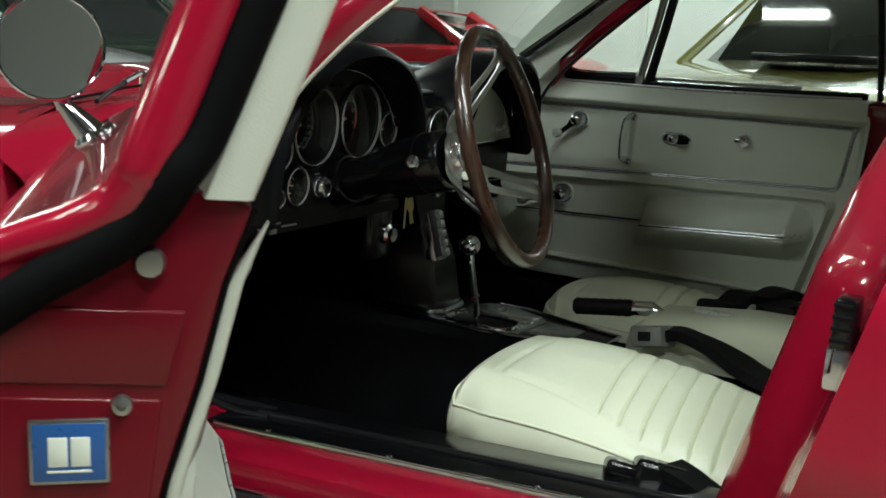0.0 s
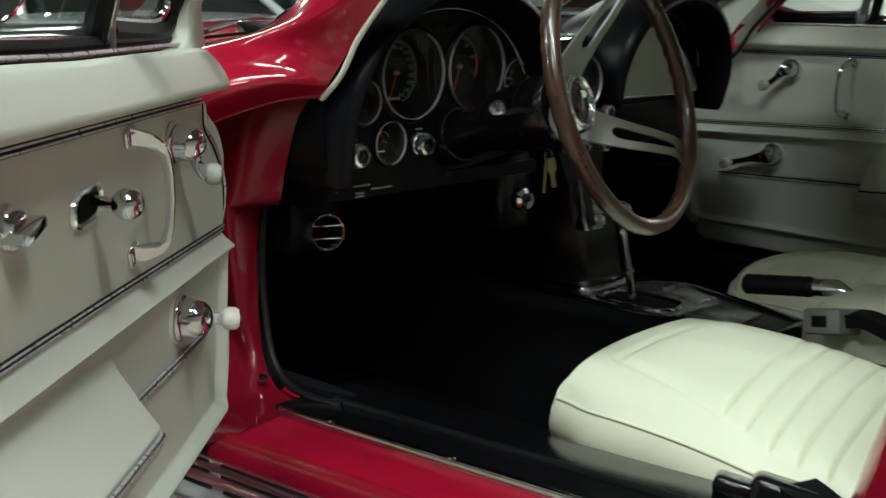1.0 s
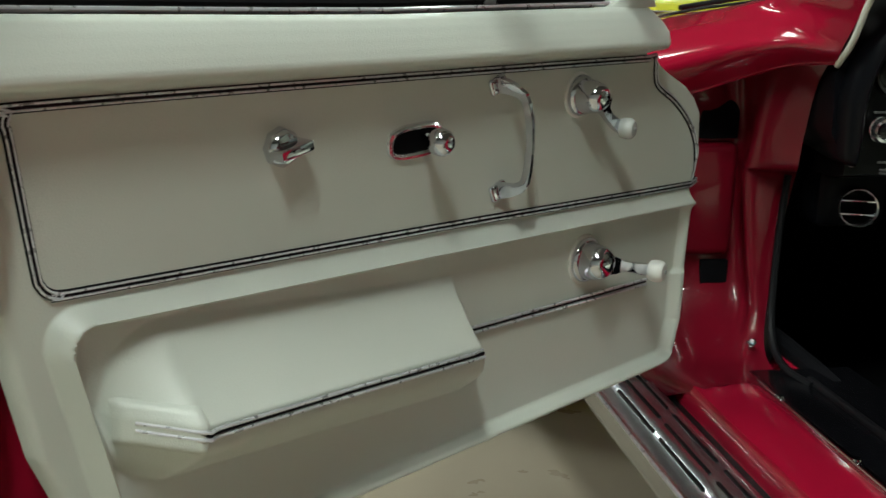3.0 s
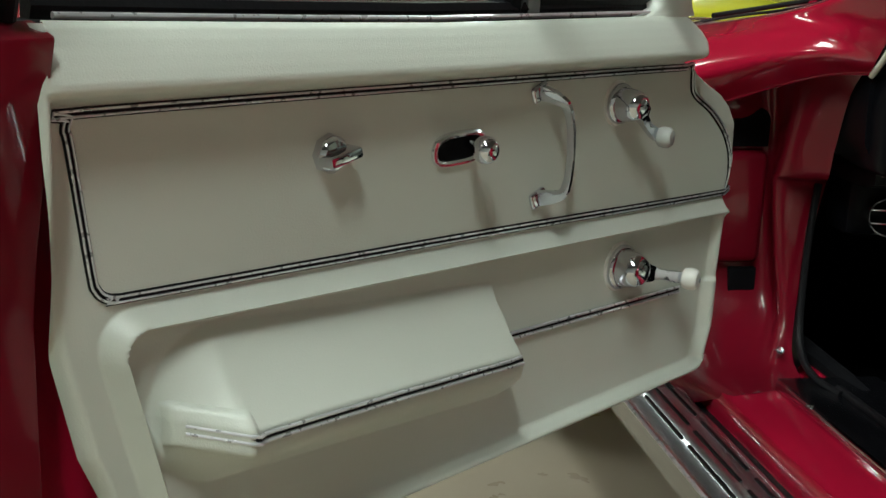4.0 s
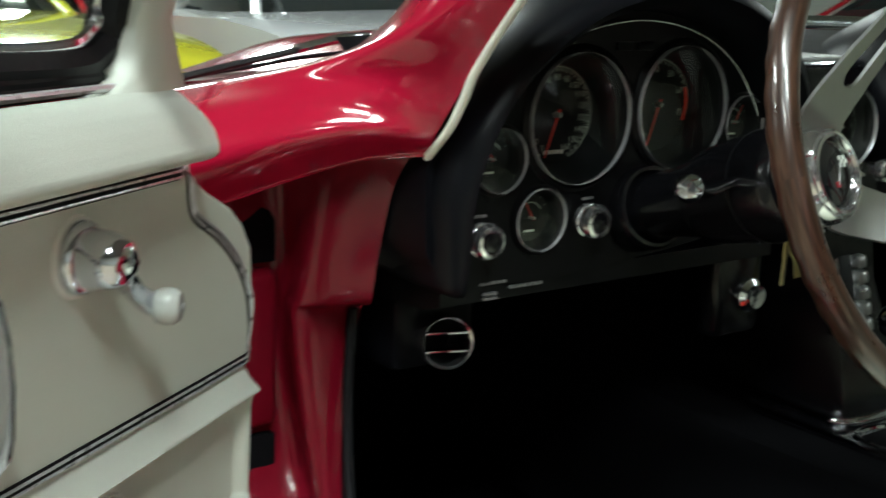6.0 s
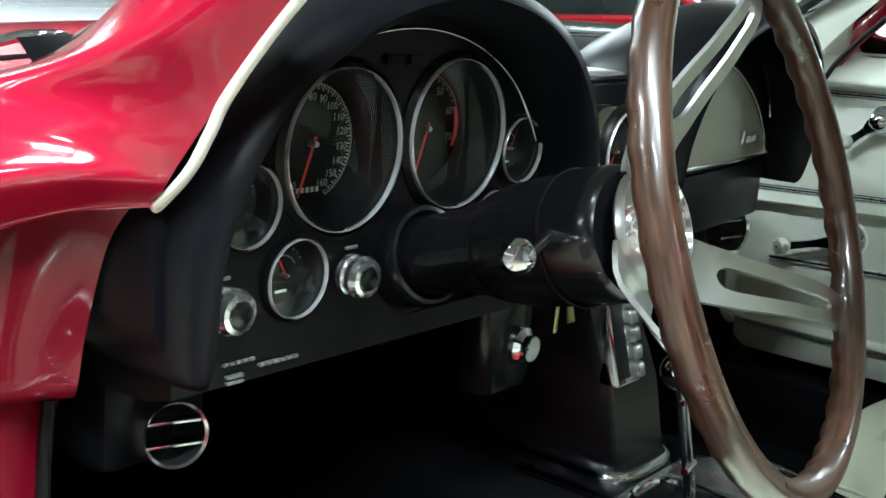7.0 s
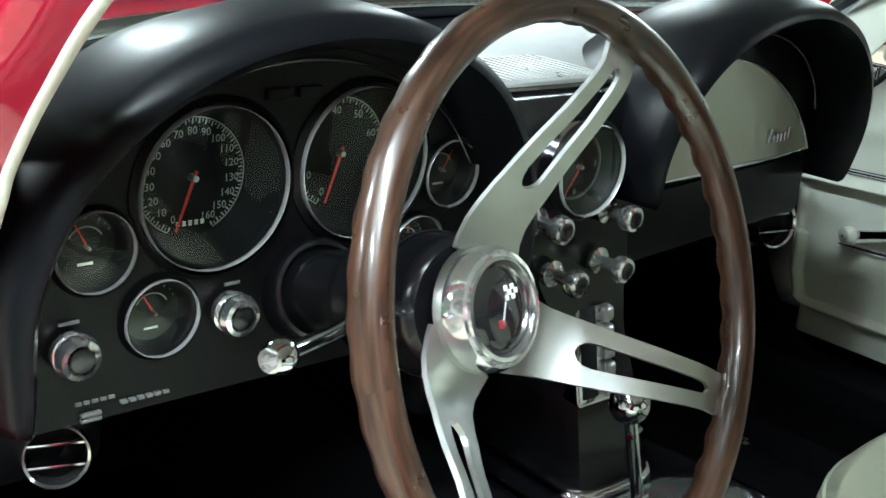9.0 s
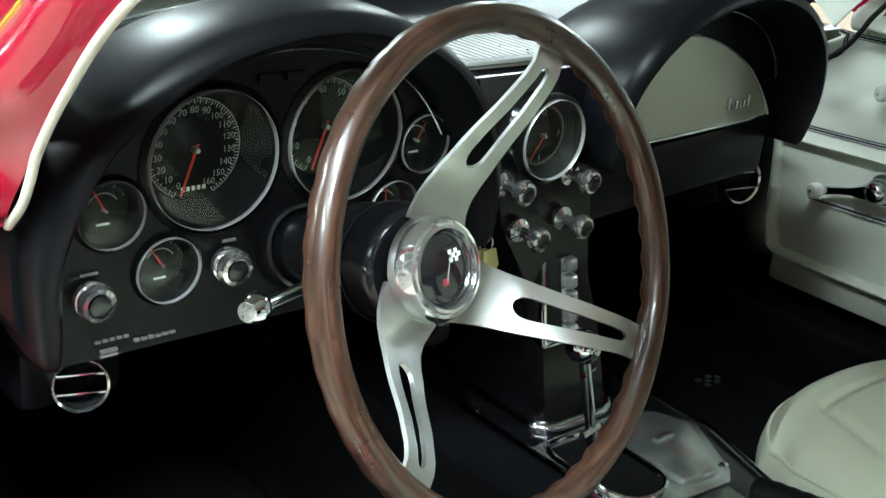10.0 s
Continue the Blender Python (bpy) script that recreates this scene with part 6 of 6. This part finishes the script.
    op = [(-0.611, -0.692, 1.165), (-0.658, -0.706, 1.02), (-0.694, -0.717, 0.91), (-0.7, -0.716, 0.892), (-0.712, -0.712, 0.875), (-0.737, -0.707, 0.861), (-0.777, -0.703, 0.845), (-0.817, -0.7, 0.818), (-0.85, -0.698, 0.765)]
    op = curve_pts(op, 6)
    part("frame_rear_outer", tube(op, 0.019, 14, scales=[1 - 0.45 * step(k / (len(op) - 1), 0.35, 0.9) for k in range(len(op))]), RED, d, "", 60)
    seal = seal[::-1] + [(-0.684, -0.728, 0.895), (-0.700, -0.722, 0.870), (-0.728, -0.719, 0.848), (-0.762, -0.718, 0.826), (-0.80, -0.718, 0.79), (-0.835, -0.718, 0.71), (-0.835, -0.718, 0.56), (-0.80, -0.718, 0.45)]
    part("frame_seal", sweep(curve_pts(seal, 6), ring_section(0.0125, 12), up=(0, 1, 0)), SEALM, d, "black door seal")
    rings = []
    for z, ya, yb in ((0.8585, 0.058, 0.156), (0.868, 0.083, 0.151), (0.882, 0.091, 0.146), (0.90, 0.094, 0.139), (0.93, 0.088, 0.128), (0.97, 0.066, 0.102), (1.03, 0.015, 0.050), (1.10, -0.06, -0.025), (1.17, -0.155, -0.12)):
        x0 = -0.690 + 0.50 * max(0, z - 0.90)
        ya, yb = ya - 0.045 * step(z, 1.05, 0.93), yb - 0.045 * step(z, 1.05, 0.93)
        rings.append([(x0 - 0.016, ya + 0.004, z), (x0 + 0.012, ya + 0.003, z), (x0 + 0.016, ya + 0.010, z), (x0 + 0.017, (ya + yb) / 2, z), (x0 + 0.016, yb - 0.008, z), (x0 + 0.011, yb, z), (x0 - 0.016, yb, z)])
    part("frame_front", loft(rings), WHITE, d, "white front window post", 60)
    part("frame_top", tube(curve_pts(tp, 5), 0.018, 10), WHITE, d)
    part("pane_seal", tube([Vector(p) + Vector((-0.014, 0.038, 0)) for p in curve_pts(rp, 5)][1:], 0.007, 8), RUBBER, d)
    ps = [(-0.702, -0.13, 0.882), (-0.702, 0.0, 0.876), (-0.700, 0.040, 0.882), (-0.694, 0.048, 0.905), (-0.655, 0.005, 0.985), (-0.59, -0.10, 1.12), (-0.57, -0.13, 1.155)]
    part("vent_seal", tube(curve_pts(ps, 6), 0.012, 8), RUBBER, d, "black vent window seal")
    part("vent_frame", tube(curve_pts([Vector(p) + Vector((0.004, -0.012, 0.010)) for p in ps], 6), 0.004, 8), CHROME, d)
    part("division_foot", box(-0.709, -0.691, -0.149, -0.131, 0.868, 0.90, 0.002), BRUSH, d)
    part("division_bar", tube([(-0.700, -0.140, 0.885), (-0.66, -0.178, 1.0), (-0.585, -0.228, 1.15)], 0.0085, 10), BRUSH, d, "bright division bar")
    part("division_seal", tube([(-0.702, -0.160, 0.872), (-0.660, -0.199, 1.0), (-0.585, -0.25, 1.15)], 0.0105, 8), RUBBER, d)
    pane = part("window_pane", loft([[(-0.705, -0.67, 0.885), (-0.705, -0.15, 0.870)], [(-0.66, -0.66, 1.0), (-0.66, -0.185, 1.0)], [(-0.58, -0.65, 1.15), (-0.58, -0.235, 1.15)]], caps=False, closed=False), PANE, d, "clear window glass")
    pane.visible_shadow = False
    vent = part("vent_pane", loft([[(-0.704, -0.13, 0.878), (-0.704, 0.045, 0.876)], [(-0.66, -0.17, 1.0), (-0.66, 0.0, 1.0)], [(-0.585, -0.225, 1.14), (-0.585, -0.11, 1.14)]], caps=False, closed=False), PANE, d, "clear vent glass")
    vent.visible_shadow = False
    part("door_button", lathe([(0.012, 0), (0.011, 0.006), (0, 0.008)], 16, axis_to((-0.872, -0.52, 0.70), (-1, 0, 0))), CHROME, d)
    part("door_handle", tube([(-0.865, -0.56, 0.745), (-0.885, -0.54, 0.745), (-0.885, -0.42, 0.745), (-0.862, -0.40, 0.745)], 0.008, 8), CHROME, d)
    if mirror_too:
        mo = Vector((-0.817, -0.122, 0.929))
        aim = (0.10, -1, 0.05)
        mr = part("side_mirror", lathe([(0.0, -0.035), (0.028, -0.030), (0.046, -0.012), (0.0515, 0.0), (0.0525, 0.004), (0.0505, 0.006), (0.049, 0.0045)], 44, axis_to(mo, aim)), CHROME, d, "round chrome side mirror")
        part("mirror_glass", lathe([(0, 0.004), (0.0495, 0.004)], 44, axis_to(mo, aim)), MIRROR, mr)
        part("mirror_stalk", tube([(-0.812, -0.112, 0.886), (-0.806, -0.112, 0.876), (-0.792, -0.115, 0.862), (-0.776, -0.118, 0.846)], 0.012, 14, scales=[0.5, 0.62, 0.95, 1.35]), CHROME, mr)
        part("mirror_foot", lathe([(0.024, -0.006), (0.0235, 0.003), (0.019, 0.008), (0, 0.010)], 28, axis_to((-0.771, -0.118, 0.843), (-0.55, 0, 0.8))), CHROME, mr)
    return d


car_door(CAR @ HINGE, "open driver's door with white vinyl panel and chrome fittings", True)
car_door(CAR @ Matrix.Translation((0, 0, 0.008)) @ MIRX, "closed passenger door with white vinyl panel", False)
